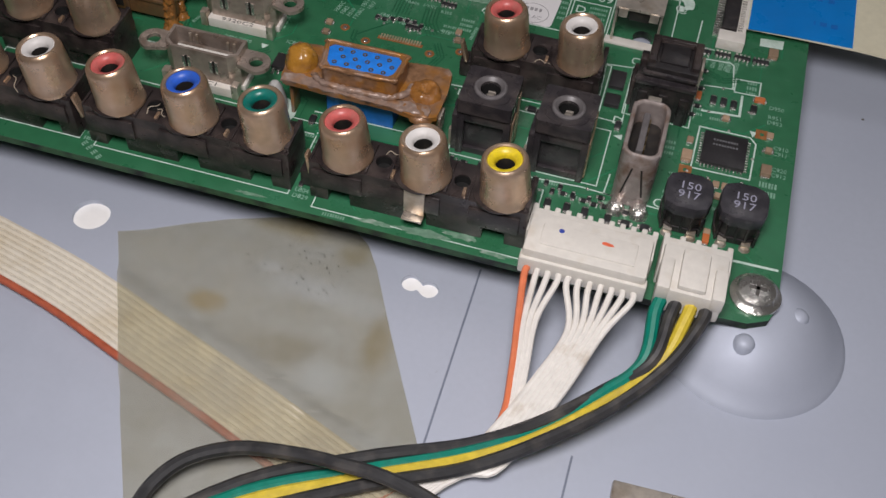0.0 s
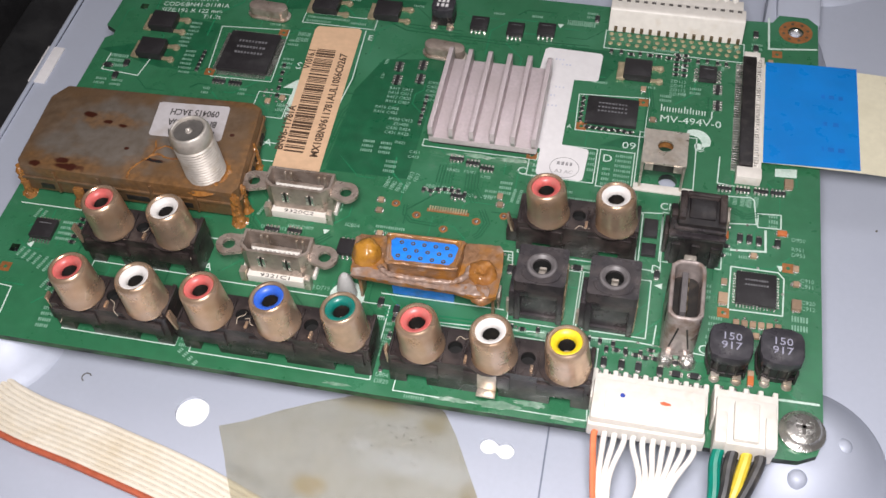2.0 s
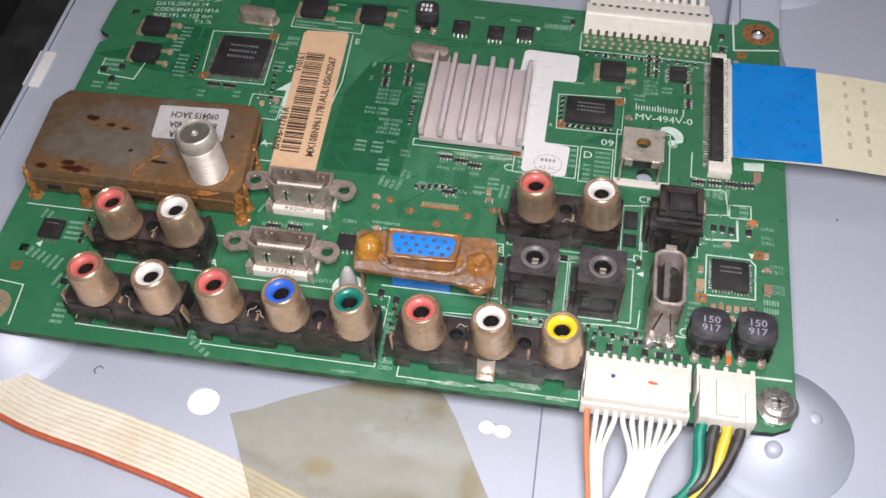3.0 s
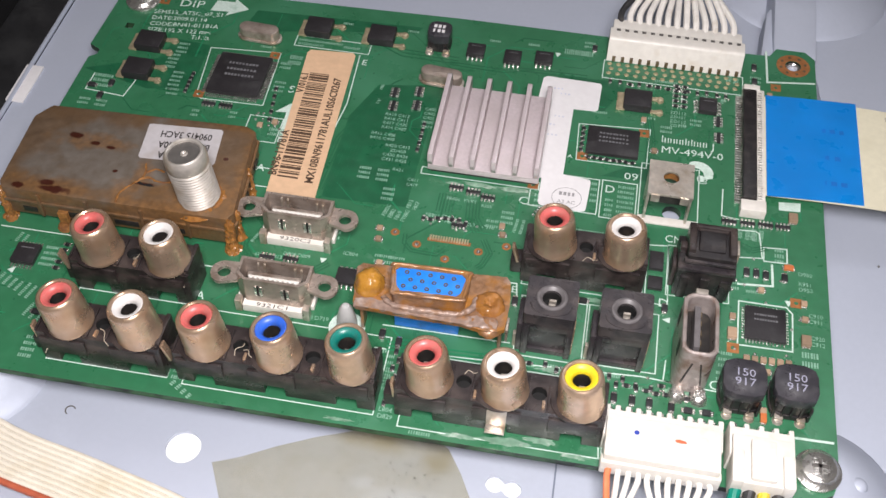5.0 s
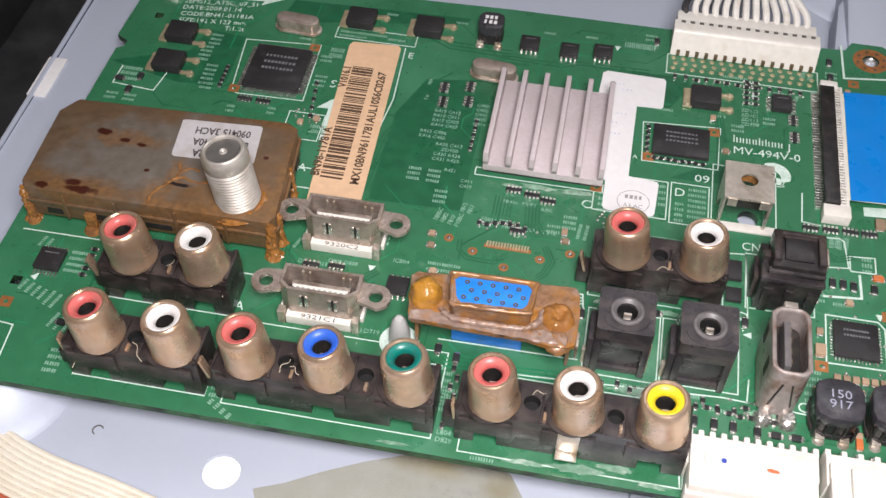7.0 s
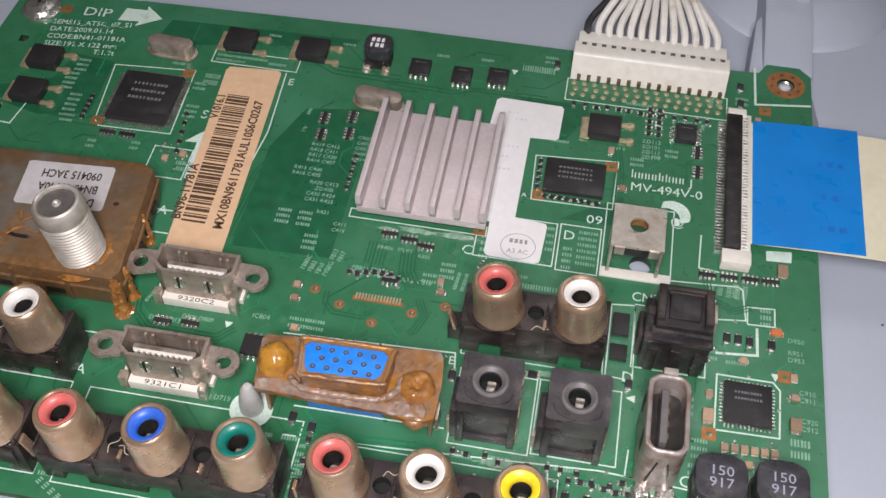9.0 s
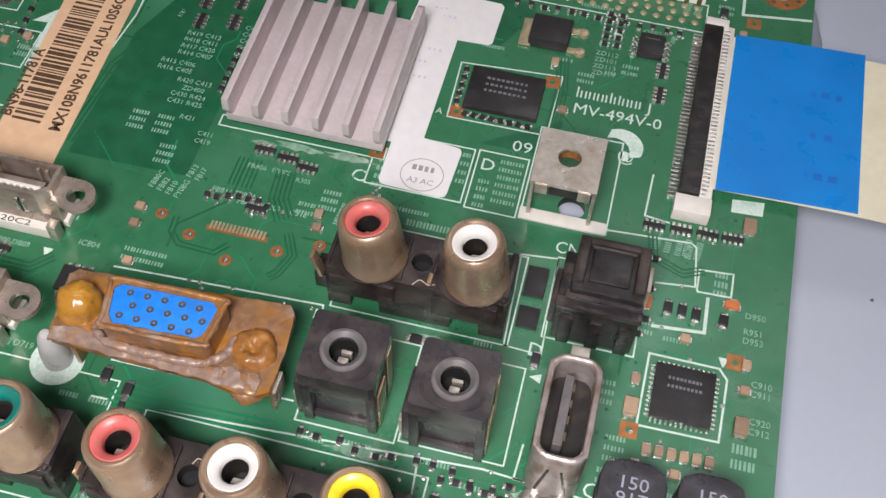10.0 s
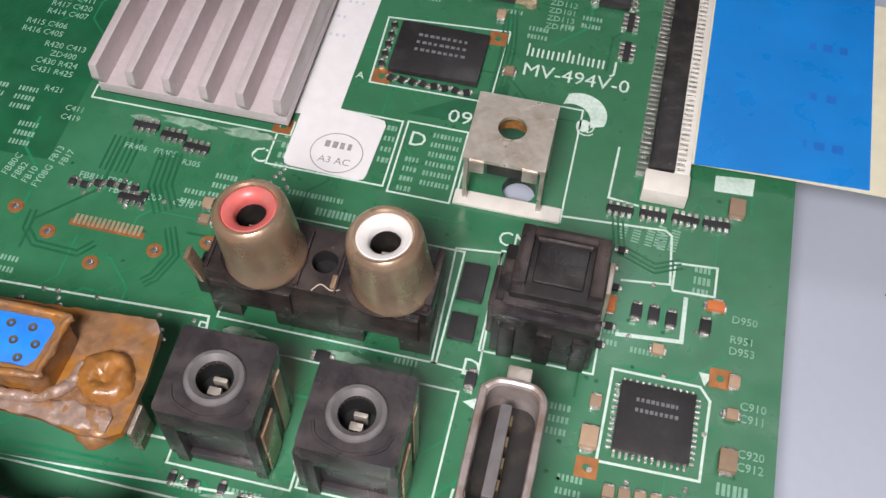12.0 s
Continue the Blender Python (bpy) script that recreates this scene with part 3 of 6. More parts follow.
def rca_block(colours, pitch=14.05, margin=4.7, label="", group="phono sockets"):
    """A black socket block with one barrel per colour, first barrel at the origin."""
    n = len(colours)
    ob = thing("phono_socket_block", label, "phono socket", group=group)
    x0, x1 = -margin - 0.6, (n - 1) * pitch + margin + 0.9
    top, rr = 9.2, random.Random(n * 7 + len(label))
    # moulding with low notches in its front foot, a bored top plate over it
    low = [(x0, 0.0)]
    for k in range(n):
        c = k * pitch
        low += [(c - 2.0, 0.0), (c - 1.9, 2.9), (c + 2.0, 2.9), (c + 2.1, 0.0)]
    low += [(x1, 0.0), (x1, 7.2), (x0, 7.2)]
    stand = Matrix(((1, 0, 0, 0), (0, 0, -1, 0), (0, 1, 0, 0), (0, 0, 0, 1)))
    part("body", prism(bmesh.new(), low, -4.8, 3.3, 0.15, m=stand), black, ob)
    keys = [(k * pitch + pitch / 2 + 0.2, 0.6) for k in range(n - 1)]
    part("top_plate", plate(bmesh.new(), rounded(x0, x1, -3.3, 4.8, 0.4, 3), [circle(kx, ky, 1.45, 18) for kx, ky in keys], 7.1, top), black, ob, smooth=0)
    for kx, ky in keys:
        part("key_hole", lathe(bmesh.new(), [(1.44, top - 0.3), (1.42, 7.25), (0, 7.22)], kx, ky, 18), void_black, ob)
    for k in range(n):
        c = k * pitch
        part("seat", lathe(bmesh.new(), [(4.75, top - 0.1), (4.75, top + 0.22), (4.3, top + 0.3), (4.0, top + 0.3)], c, 0, 32), black, ob)
        part("side_rib", box(bmesh.new(), c + 4.75, c + 5.25, -3.1, 3.8, top - 0.1, top + 0.55, 0.12), black, ob)
        part("side_rib", box(bmesh.new(), c - 5.2, c - 4.75, -3.1, 2.2, top - 0.1, top + 0.4, 0.12), black, ob)
        part("front_step", box(bmesh.new(), c - 4.6, c + 4.4, -3.75, -3.2, 3.6, 7.6 + 0.3 * rr.random(), 0.15), black, ob)
        lean = Matrix.Translation((c - 4.95, -1.9, 0)) @ Matrix.Rotation(radians(rr.uniform(-16, 4)), 4, "Y")
        part("barrel_tab", box(bmesh.new(), -0.28, 0.28, -0.8, 0.8, 5.2, top + 0.7, 0.12, m=lean), barrel_mat, ob)
    part("end_wall", box(bmesh.new(), x1 - 0.9, x1, -2.6, 4.6, top - 0.2, top + 1.1, 0.25), black, ob)
    part("end_lug", box(bmesh.new(), x0 - 2.4, x0 + 0.3, -1.6, 1.8, 0.4, 4.2, 0.3), black, ob)
    for k, c in enumerate(colours):
        b = part("barrel", lathe(bmesh.new(), [(0, 9.0), (4.45, 9.05), (4.5, 9.3), (4.45, 9.75), (4.28, 10.0), (4.24, 12.5), (4.14, 15.0), (4.06, 16.7), (3.95, 17.3), (3.75, 17.75), (3.45, 18.0), (3.15, 17.98), (2.95, 17.75), (2.9, 17.2)], k * pitch, 0, 40), barrel_mat, ob)
        part("colour_ring", lathe(bmesh.new(), [(2.94, 17.2), (2.9, 17.62), (2.75, 17.68), (2.3, 17.52), (1.85, 17.2), (1.66, 16.8), (1.62, 16.2)], k * pitch, 0, 36), c, b)
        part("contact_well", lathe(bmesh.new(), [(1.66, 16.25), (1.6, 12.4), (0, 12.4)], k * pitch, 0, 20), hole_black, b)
        # the barrels have been pushed a few degrees off upright by plugs
        b.matrix_basis = Matrix.Translation((k * pitch / 1000, 0, 0.018)) @ Matrix.Rotation(radians(-6), 4, "Y") @ Matrix.Translation((-k * pitch / 1000, 0, -0.018))
        part("contact_spring", prism(bmesh.new(), [(-0.75, -1.2), (0.75, -1.2), (0.6, -0.45), (-0.6, -0.45)], 12.3, 15.2, 0.12, m=Matrix.Translation((k * pitch + 0.15, 0.2, 0))), tin, b)
    return ob


def at(ob, x, y, z=0.0, turn=0.0):
    ob.matrix_basis = pose(x / 1000, y / 1000, z / 1000, 0, 0, turn)
    return ob


at(rca_block([red_ring, white_ring], label="black block of red and white phono sockets by the tuner"), 1.85, 29.6)
at(rca_block([red_ring, white_ring], 13.8, label="black block of red and white phono sockets at the board edge"), 2.3, 12.0)
at(rca_block([red_ring, blue_ring, green_ring], 14.0, label="black socket block with red, blue and green phono sockets"), 29.3, 12.0)
trio = rca_block([red_ring, white_ring, yellow_ring], 14.05, label="black socket block with red, white and yellow phono sockets")
part("ground_tab", box(box(bmesh.new(), 12.2, 15.9, -4.1, -3.7, 3.0, 8.8, 0.12), 12.2, 15.9, -5.6, -3.7, 2.6, 3.0, 0.12), tin, trio, "bright bent ground tab")
at(trio, 71.9, 11.95)
at(rca_block([red_ring, white_ring], 14.2, label="black socket block with red and white phono sockets in mid board"), 91.15, 48.2)

# lint and fibres caught on the socket blocks
rr = random.Random(61)
for lx, ly, lz, ln, la in ((-1.5, 7.4, 4.0, 4.0, 60), (9.3, 11.4, 9.3, 4.5, -50), (20.6, 9.0, 6.0, 4.0, 110), (18.4, 10.6, 8.6, 3.0, 40), (36.0, 10.2, 9.3, 3.2, 70), (37.4, 11.6, 9.4, 2.6, -30), (79.0, 14.0, 9.4, 2.4, 20), (8.6, 27.2, 8.0, 4.2, 75), (20.4, 26.0, 6.0, 5.0, 100), (46.0, 9.0, 8.0, 3.0, 130), (98.0, 45.0, 9.3, 3.0, 15), (64.8, 12.4, 2.0, 3.6, 85)):
    u, v = math.cos(radians(la)), math.sin(radians(la))
    single("lint_fibre", tube(bmesh.new(), [(lx, ly, lz), (lx + 0.35 * ln * u - 0.4 * v, ly + 0.35 * ln * v + 0.4 * u, lz + 0.5), (lx + 0.7 * ln * u + 0.3 * v, ly + 0.7 * ln * v - 0.3 * u, lz + 0.35), (lx + ln * u, ly + ln * v, lz - 0.1)], 0.08, 5, 4), lint, "pale fibre of lint caught on a socket block", "lint")

# tuner can with its threaded aerial socket
tuner = thing("tuner_can", "rust-brown steel tuner can with orange rust on its edges", "tuner")
bm = bmesh.new()
prism(bm, [(-24.5, 42.0), (-25.6, 43.6), (-26.2, 63.5), (-23.5, 67.6), (21.0, 69.2), (23.4, 68.0), (25.6, 44.0), (24.6, 42.0)], 1.6, 9.4, 0.5)
part("can", bm, rust, tuner)
bm = bmesh.new()
prism(bm, [(-24.8, 41.6), (-26.1, 43.4), (-26.7, 63.6), (-23.8, 68.1), (21.0, 69.7), (23.8, 68.4), (26.1, 43.8), (24.9, 41.6)], 5.4, 6.2, 0.2)
part("lid_seam", bm, rust, tuner)
for px, py, w in ((-24.6, 41.8, 1.6), (-12.0, 41.6, 2.2), (8.0, 41.6, 2.0), (25.2, 42.2, 1.5)):
    bm = box(bmesh.new(), px - w / 2, px + w / 2, py - 0.5, py + 0.5, 0.0, 8.0 if px > 24.5 and py < 50 else 4.4, 0.2)
    lathe(bm, [(w * 0.9, 0.0), (w * 0.7, 0.7), (0, 1.2)], px, py - 0.2, 12)
    part("mounting_tab", bm, rust_orange, tuner, "orange rusted mounting tab")
# dark boxes standing for pierced slots in the side walls, the seam's lip, and rust that has run down the corners
for k, (hx, hw) in enumerate(((-19.5, 3.2), (-9.5, 4.2), (2.0, 5.4), (13.0, 3.6))):
    part("side_slot", box(bmesh.new(), hx - hw / 2, hx + hw / 2, 41.9, 42.15, 2.6, 4.2, 0.1), hole_black, tuner)
    part("pressed_rib", box(bmesh.new(), hx + hw / 2 + 0.8, hx + hw / 2 + 1.5, 41.5, 42.1, 2.0, 8.6, 0.2), rust, tuner)
for k in range(4):
    part("side_slot", box(bmesh.new(), 25.0 - 0.45 * k, 25.6 - 0.45 * k, 47.0 + 5.0 * k, 49.6 + 5.0 * k, 3.0, 4.6, 0.1), hole_black, tuner)
for rx, ry, rw, rh in ((24.9, 41.9, 1.3, 9.0), (25.6, 45.4, 0.9, 8.2), (24.4, 58.0, 0.8, 7.6), (-25.0, 42.2, 1.2, 8.8), (-9.4, 41.7, 0.9, 2.2)):
    bm = crusty(lathe(bmesh.new(), [(rw * 1.5, 0.0), (rw * 0.9, 0.9), (rw * 0.6, rh * 0.5), (rw * 0.75, rh * 0.85), (rw * 0.3, rh + 0.35), (0, rh + 0.4)], rx, ry, 16), 0.5, 0.9, 0.7)
    part("rust_run", bm, wet_rust, tuner, "orange rust running down the corner")
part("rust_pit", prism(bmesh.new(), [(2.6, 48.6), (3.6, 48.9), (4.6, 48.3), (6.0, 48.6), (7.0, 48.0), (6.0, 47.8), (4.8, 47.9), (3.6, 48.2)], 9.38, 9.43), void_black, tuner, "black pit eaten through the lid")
for line in ([(3.2, 54.0), (3.9, 51.6), (3.4, 49.4), (1.6, 47.0), (0.4, 44.6), (0.6, 42.4)], [(3.4, 49.4), (5.2, 50.2), (7.6, 49.4), (10.4, 49.8)], [(3.9, 51.6), (6.0, 52.8), (8.0, 52.4)]):
    part("rust_vein", crusty(tube(bmesh.new(), [(a, b, 9.36) for a, b in line], 0.26, 6, 5), 0.22, 0.5, 0.6, 1), rust_orange, tuner, "raised rust vein")
profile = [(4.9, 9.6), (4.9, 10.0), (4.3, 10.1)]
for k in range(13):
    profile += [(4.02, 10.3 + 0.74 * k), (4.42, 10.56 + 0.74 * k), (4.45, 10.72 + 0.74 * k), (4.02, 10.98 + 0.74 * k)]
profile += [(4.05, 20.0), (4.1, 20.2), (4.42, 20.5), (4.5, 20.9), (4.46, 22.3), (4.3, 23.0), (4.05, 23.5), (3.75, 23.7), (3.4, 23.5), (3.3, 23.0), (0.75, 22.9), (0.6, 23.3), (0.35, 23.2), (0, 22.6)]
socket = part("aerial_socket", lathe(bmesh.new(), profile, 16.2, 46.4, 40), thread_mat, tuner, "bright threaded aerial socket", 25)
socket.matrix_basis = Matrix.Translation((0.0159, 0.0473, 0.0225)) @ Matrix.Rotation(radians(-6), 4, "Y") @ Matrix.Translation((-0.0162, -0.0464, -0.0237))
part("socket_face", lathe(bmesh.new(), [(3.32, 23.0), (3.3, 23.06), (0.8, 22.98)], 16.2, 46.4, 28), recess, socket, "dull grey face")
part("rust_collar", crusty(lathe(bmesh.new(), [(6.3, 9.3), (5.7, 9.7), (5.1, 10.1), (4.7, 10.3), (4.2, 10.2)], 16.2, 46.4, 28), 0.45, 1.0, 0.9), wet_rust, socket)
lab = part("tuner_label", prism(bmesh.new(), [(-0.2, 65.6), (0.4, 65.9), (16.0, 66.9), (16.5, 66.4), (17.5, 56.8), (17.1, 56.3), (1.2, 55.5), (0.7, 56.0)], 9.4, 9.48), grey_label, tuner, "grey printed paper label, upside down")
letters("090415 3ACH", lab, ink, 14.6, 65.0, 9.5, 2.7, 184, wide=0.72, bold=0.05)
letters("BN40-00140A", lab, ink, 15.0, 61.8, 9.5, 2.7, 184, wide=0.72, bold=0.05)
letters("DTV0S4102A", lab, ink, 15.4, 58.7, 9.5, 2.7, 184, wide=0.72, bold=0.05)


def hdmi(code, label):
    """An upright digital video socket, origin at the middle of its foot."""
    ob = thing("hdmi_socket", label, "video socket", group="digital video sockets")
    outer = [(-7.4, -1.3), (-5.6, -2.8), (5.6, -2.8), (7.4, -1.3), (7.4, 2.9), (-7.4, 2.9)]
    inner = [(-6.8, -1.0), (-5.3, -2.25), (5.3, -2.25), (6.8, -1.0), (6.8, 2.35), (-6.8, 2.35)]
    part("shell", plate(bmesh.new(), outer, [inner], 1.2, 9.0), hdmi_mat, ob, smooth=0)
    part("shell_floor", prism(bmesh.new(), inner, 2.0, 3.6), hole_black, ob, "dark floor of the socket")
    part("contact_tongue", box(bmesh.new(), -5.5, 5.5, -0.5, 0.5, 3.0, 7.6, 0.12), hdmi_mat, ob)
    insert = part("insert_edge", box(bmesh.new(), -5.2, 5.2, -0.95, -0.48, 7.2, 7.75, 0.08), white_plastic, ob, "off-white insert edge")
    blade = finish(box(bmesh.new(), -0.22, 0.22, -1.2, -0.55, 3.4, 7.7, 0.06), white_plastic)
    for k in range(10):
        place("contact", blade, insert, -4.68 + k * 1.02, 0)
    for sx in (-4.4, 3.2):
        for d in (0.0, 1.3):
            part("spring_finger", box(bmesh.new(), sx + d, sx + d + 0.5, 1.75, 2.25, 3.8, 8.4, 0.1, m=Matrix.Rotation(radians(2), 4, "Y")), tin, ob)
    for s in (-1, 1):
        fl = [(s * 7.2, 2.4)] + [(s * (10.35 + 2.75 * math.cos(a)), -0.4 + 2.75 * math.sin(a)) for a in [radians(80 - 16 * k) for k in range(11)]] + [(s * 7.2, -2.0)]
        part("fixing_ear", plate(bmesh.new(), fl if s > 0 else fl[::-1], [circle(s * 10.35, -0.4, 1.35, 18)], 6.6, 7.4), hdmi_mat, ob, smooth=0)
        box_bm = box(bmesh.new(), s * 7.0 - 0.7, s * 7.0 + 0.7, -4.3, -2.6, 0.0, 3.4, 0.15)
        part("solder_leg", box_bm, tin, ob)
    bm = bmesh.new()
    for sx in (-3.3, -2.2, 2.2, 3.3):
        box(bm, sx - 0.3, sx + 0.3, -3.05, -2.75, 4.4, 7.2, 0.08)
    part("spring_slots", bm, solder, ob)
    for sx in (-2.75, 2.75):
        part("spring_gap", box(bmesh.new(), sx - 0.2, sx + 0.2, -2.9, -2.75, 4.2, 7.4), hole_black, ob)
    base = part("plastic_base", box(box(bmesh.new(), -6.2, 6.2, -4.1, 3.0, 0.0, 2.2, 0.2), -8.0, 8.0, -1.5, 2.8, 0.0, 1.4, 0.2), white_plastic, ob, "dusty white plastic base with a date code")
    letters(code, base, ink, 0, -3.95, 2.22, 1.35, 0, align="CENTER", wide=1.6)
    return ob


at(hdmi("9320C2", "dull metal video socket with two fixing ears, above its twin"), 37.8, 48.7)
at(hdmi("9321C1", "dull metal video socket with two fixing ears, near the green socket"), 37.8, 30.9)

# rusted fifteen-pin monitor socket
vga = thing("vga_socket", "rusted fifteen-pin monitor socket with blue plastic face", "monitor socket")
part("insulator", box(bmesh.new(), 62.5, 75.5, 28.9, 35.2, 0.0, 9.0, 0.2), vga_blue, vga, "blue plastic insulator")
bm = bmesh.new()
plate(bm, [(55.0, 26.2), (55.6, 25.2), (62.0, 25.0), (76.5, 24.7), (79.0, 24.3), (81.0, 23.9), (83.4, 24.1), (84.9, 25.0), (85.1, 31), (84.6, 36.4), (83.6, 37.6), (70, 36.6), (55.0, 35.8), (54.0, 34.8)], [circle(57.6, 29.9, 1.5, 14), circle(81.3, 30.2, 1.5, 14)], 8.9, 9.9)
part("flange", crusty(bm, 0.18, 1.6, 1.3), rust_shell, vga, "flaking rusty flange", smooth=50)
dsub = lambda g: [(62.4 - g, 32.2 + g), (63.3 - g, 28.3 - g), (64.2 - g, 27.4 - g), (74.9 + g, 27.8 - g), (75.7 + g, 28.7 - g), (76.1 + g, 32.5 + g), (75.2 + g, 33.3 + g), (63.2 - g, 33.0 + g)]
rim = plate(bmesh.new(), dsub(0.85), [dsub(0.0)], 9.8, 14.2)
part("rim", crusty(rim, 0.16, 0.9, 1.0), rust_shell, vga, smooth=50)
rim_line = dsub(0.62)
part("rim_crust", crusty(tube(bmesh.new(), [(a, b, 13.95) for a, b in (*rim_line, rim_line[0])], 0.42, 8, 4), 0.22, 0.7, 0.8, 1), rust_shell, vga, "brown crust along the rim", 60)
face = part("contact_face", prism(bmesh.new(), dsub(0.05), 9.8, 13.9, 0.1), vga_blue, vga, "bright blue contact face")
pin = lathe(bmesh.new(), [(0.5, 13.8), (0.45, 14.0), (0.2, 13.95), (0, 13.6)], 0, 0, 10)
pin_me = finish(pin, pin_dark)
for r, (y, xs) in enumerate(((32.1, 64.6), (30.4, 65.6), (28.7, 64.5))):
    for k in range(5):
        place("contact", pin_me, face, xs + k * 2.3, y)
part("jack_screw", crusty(lathe(bmesh.new(), [(3.1, 9.6), (3.0, 10.6), (2.7, 11.8), (2.2, 12.8), (1.3, 13.4), (0.5, 13.6), (0, 13.6)], 57.4, 30.6, 26), 0.3, 1.3, 0.9), amber_rust, vga, "jack screw under a dome of orange rust", 60)
part("jack_screw", crusty(lathe(bmesh.new(), [(3.1, 9.6), (2.9, 10.4), (2.5, 11.0), (2.0, 11.2), (1.1, 11.1), (0.7, 10.6), (0, 10.5)], 81.3, 30.2, 26), 0.35, 1.2, 0.9), wet_rust, vga, "jack screw caked in orange rust", 60)
for sx in (56.4, 83.9):
    part("side_bracket", box(bmesh.new(), sx - 0.35, sx + 0.35, 27.0, 30, 0.0, 9.0, 0.2), rust_shell, vga)
rr = random.Random(5)
crust = [(55.4 + 1.4 * q, 24.9 + 0.35 * rr.random() - 0.03 * q) for q in range(21)] + [(83.4 - 1.4 * q, 26.6 + 0.9 * rr.random()) for q in range(21)]
part("corrosion_crust", crusty(prism(bmesh.new(), crust, 9.7, 10.1), 0.3, 1.1, 1.0), corroded, vga, "grey-white corroded lower flange", 60)
lip = [(60.6, 28.2, 10.1), (61.9, 26.9, 10.3), (64.0, 26.2, 10.4), (69, 26.1, 10.4), (74.6, 26.3, 10.4), (76.6, 27.0, 10.4), (78.2, 28.8, 10.2), (78.6, 31.0, 10.1)]
part("lower_lip", crusty(tube(bmesh.new(), lip, 0.62, 8, 8), 0.3, 0.8, 0.8, 1), corroded, vga, "pale corroded lip", 60)
part("corner_lump", crusty(lathe(bmesh.new(), [(2.5, 8.5), (2.4, 9.3), (1.8, 9.9), (0.8, 10.2), (0, 10.2)], 81.8, 25.8, 20), 0.35, 1.2, 0.9), rust_shell, vga, "lump of corrosion", 60)
part("shell_tab", box(bmesh.new(), 85.0, 85.5, 25.4, 28.6, 5.2, 9.0, 0.15), tin, vga, "bright bent shell tab")


def audio_jack(label):
    """A 3.5 mm socket in an upright black box, origin under its bore."""
    ob = thing("audio_jack", label, "audio jack", group="audio jacks")
    part("body", box(box(bmesh.new(), -4.9, 4.9, -2.8, 4.9, 0.0, 11.0, 0.3), -6.0, -4.6, -3.4, 3.2, 0.0, 8.8, 0.25), jack_black, ob)
    part("bored_top", plate(bmesh.new(), rounded(-4.95, 4.95, -4.5, 4.95, 0.6, 3), [circle(0, 0, 1.85, 24)], 10.9, 13.9), jack_black, ob, smooth=20)
    part("brow", tube(bmesh.new(), [(-3.9, -1.6, 13.85), (-3.0, -3.2, 13.85), (0, -4.1, 13.85), (3.0, -3.2, 13.85), (3.9, -1.6, 13.85)], 0.22, 6), jack_black, ob)
    for x0, x1, z0, z1 in ((-4.9, -3.6, 0.0, 11.0), (3.7, 4.9, 0.0, 11.0), (-3.7, 3.8, 0.0, 1.4), (-3.7, 3.8, 8.4, 11.0)):
        part("front_rib", box(bmesh.new(), x0, x1, -4.0 if z1 > 10 else -3.5, -2.6, z0, z1, 0.15), jack_black, ob)
    part("collar", lathe(bmesh.new(), [(3.0, 13.8), (3.0, 14.15), (2.85, 14.35), (2.45, 14.4), (2.2, 14.2), (1.86, 13.9), (1.84, 13.2)], 0, 0, 30), jack_rim, ob)
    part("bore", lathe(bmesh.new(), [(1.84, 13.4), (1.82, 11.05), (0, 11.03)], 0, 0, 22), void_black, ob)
    part("spring_contact", box(bmesh.new(), -0.55, 0.75, -1.35, -0.45, 11.0, 13.0, 0.12), tin, ob, "bright spring contact")
    part("spring_contact", box(bmesh.new(), -0.5, 0.9, 0.25, 0.75, 11.0, 12.7, 0.12), tin, ob, "bright spring contact")
    part("side_contact", box(bmesh.new(), 4.9, 5.2, -3.0, 0.2, 0.4, 9.2, 0.1), barrel_mat, ob, "tarnished side contact")
    part("side_contact", box(bmesh.new(), 4.9, 5.15, 1.6, 3.4, 0.4, 11.6, 0.1), barrel_mat, ob, "tarnished side contact")
    part("left_pin", box(bmesh.new(), -6.6, -5.9, -2.6, -1.6, 0.0, 4.2, 0.1), tin, ob)
    return ob


at(audio_jack("dusty black audio jack below the mid-board phono sockets"), 93.0, 31.0)
at(audio_jack("dusty black audio jack beside the upright data socket"), 107.25, 30.6)

# upright data socket
usb = thing("usb_socket", "dull grey upright data socket with dark slot", "data socket")
ou, inn = rounded(117.9, 124.7, 23.6, 37.9, 2.2), rounded(118.7, 123.9, 24.4, 37.1, 1.6)
part("shell", plate(bmesh.new(), ou, [inn], 0.6, 13.1), usb_mat, usb, smooth=30)
lip = rounded(118.3, 124.3, 24.0, 37.5, 1.9, 4)
part("rolled_lip", tube(bmesh.new(), [(x, y, 13.1) for x, y in (*lip, lip[0])], 0.42, 8, 3), usb_mat, usb)
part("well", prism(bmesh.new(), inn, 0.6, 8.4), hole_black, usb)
part("tongue", box(bmesh.new(), 120.2, 121.4, 26.0, 35.6, 4.8, 12.3, 0.2), jack_rim, usb, "grey contact tongue")
for k in range(4):
    part("contact", box(bmesh.new(), 121.4, 121.65, 27.0 + 2.2 * k, 28.1 + 2.2 * k, 5.0, 11.8), pin_dark, usb)
# dark strips laid on the shell stand for the shade in its slits
for ax, az, tilt in ((119.9, 6.8, 9), (122.6, 6.8, -9)):
    part("spring_slit", box(bmesh.new(), -0.16, 0.16, 23.5, 23.75, -3.4, 3.4, m=Matrix.Translation((ax, 0, az)) @ Matrix.Rotation(radians(tilt), 4, "Y")), hole_black, usb)
for ly in (27.0, 34.0):
    part("side_slit", box(bmesh.new(), 117.8, 118.05, ly, ly + 1.6, 7.0, 11.0), hole_black, usb)
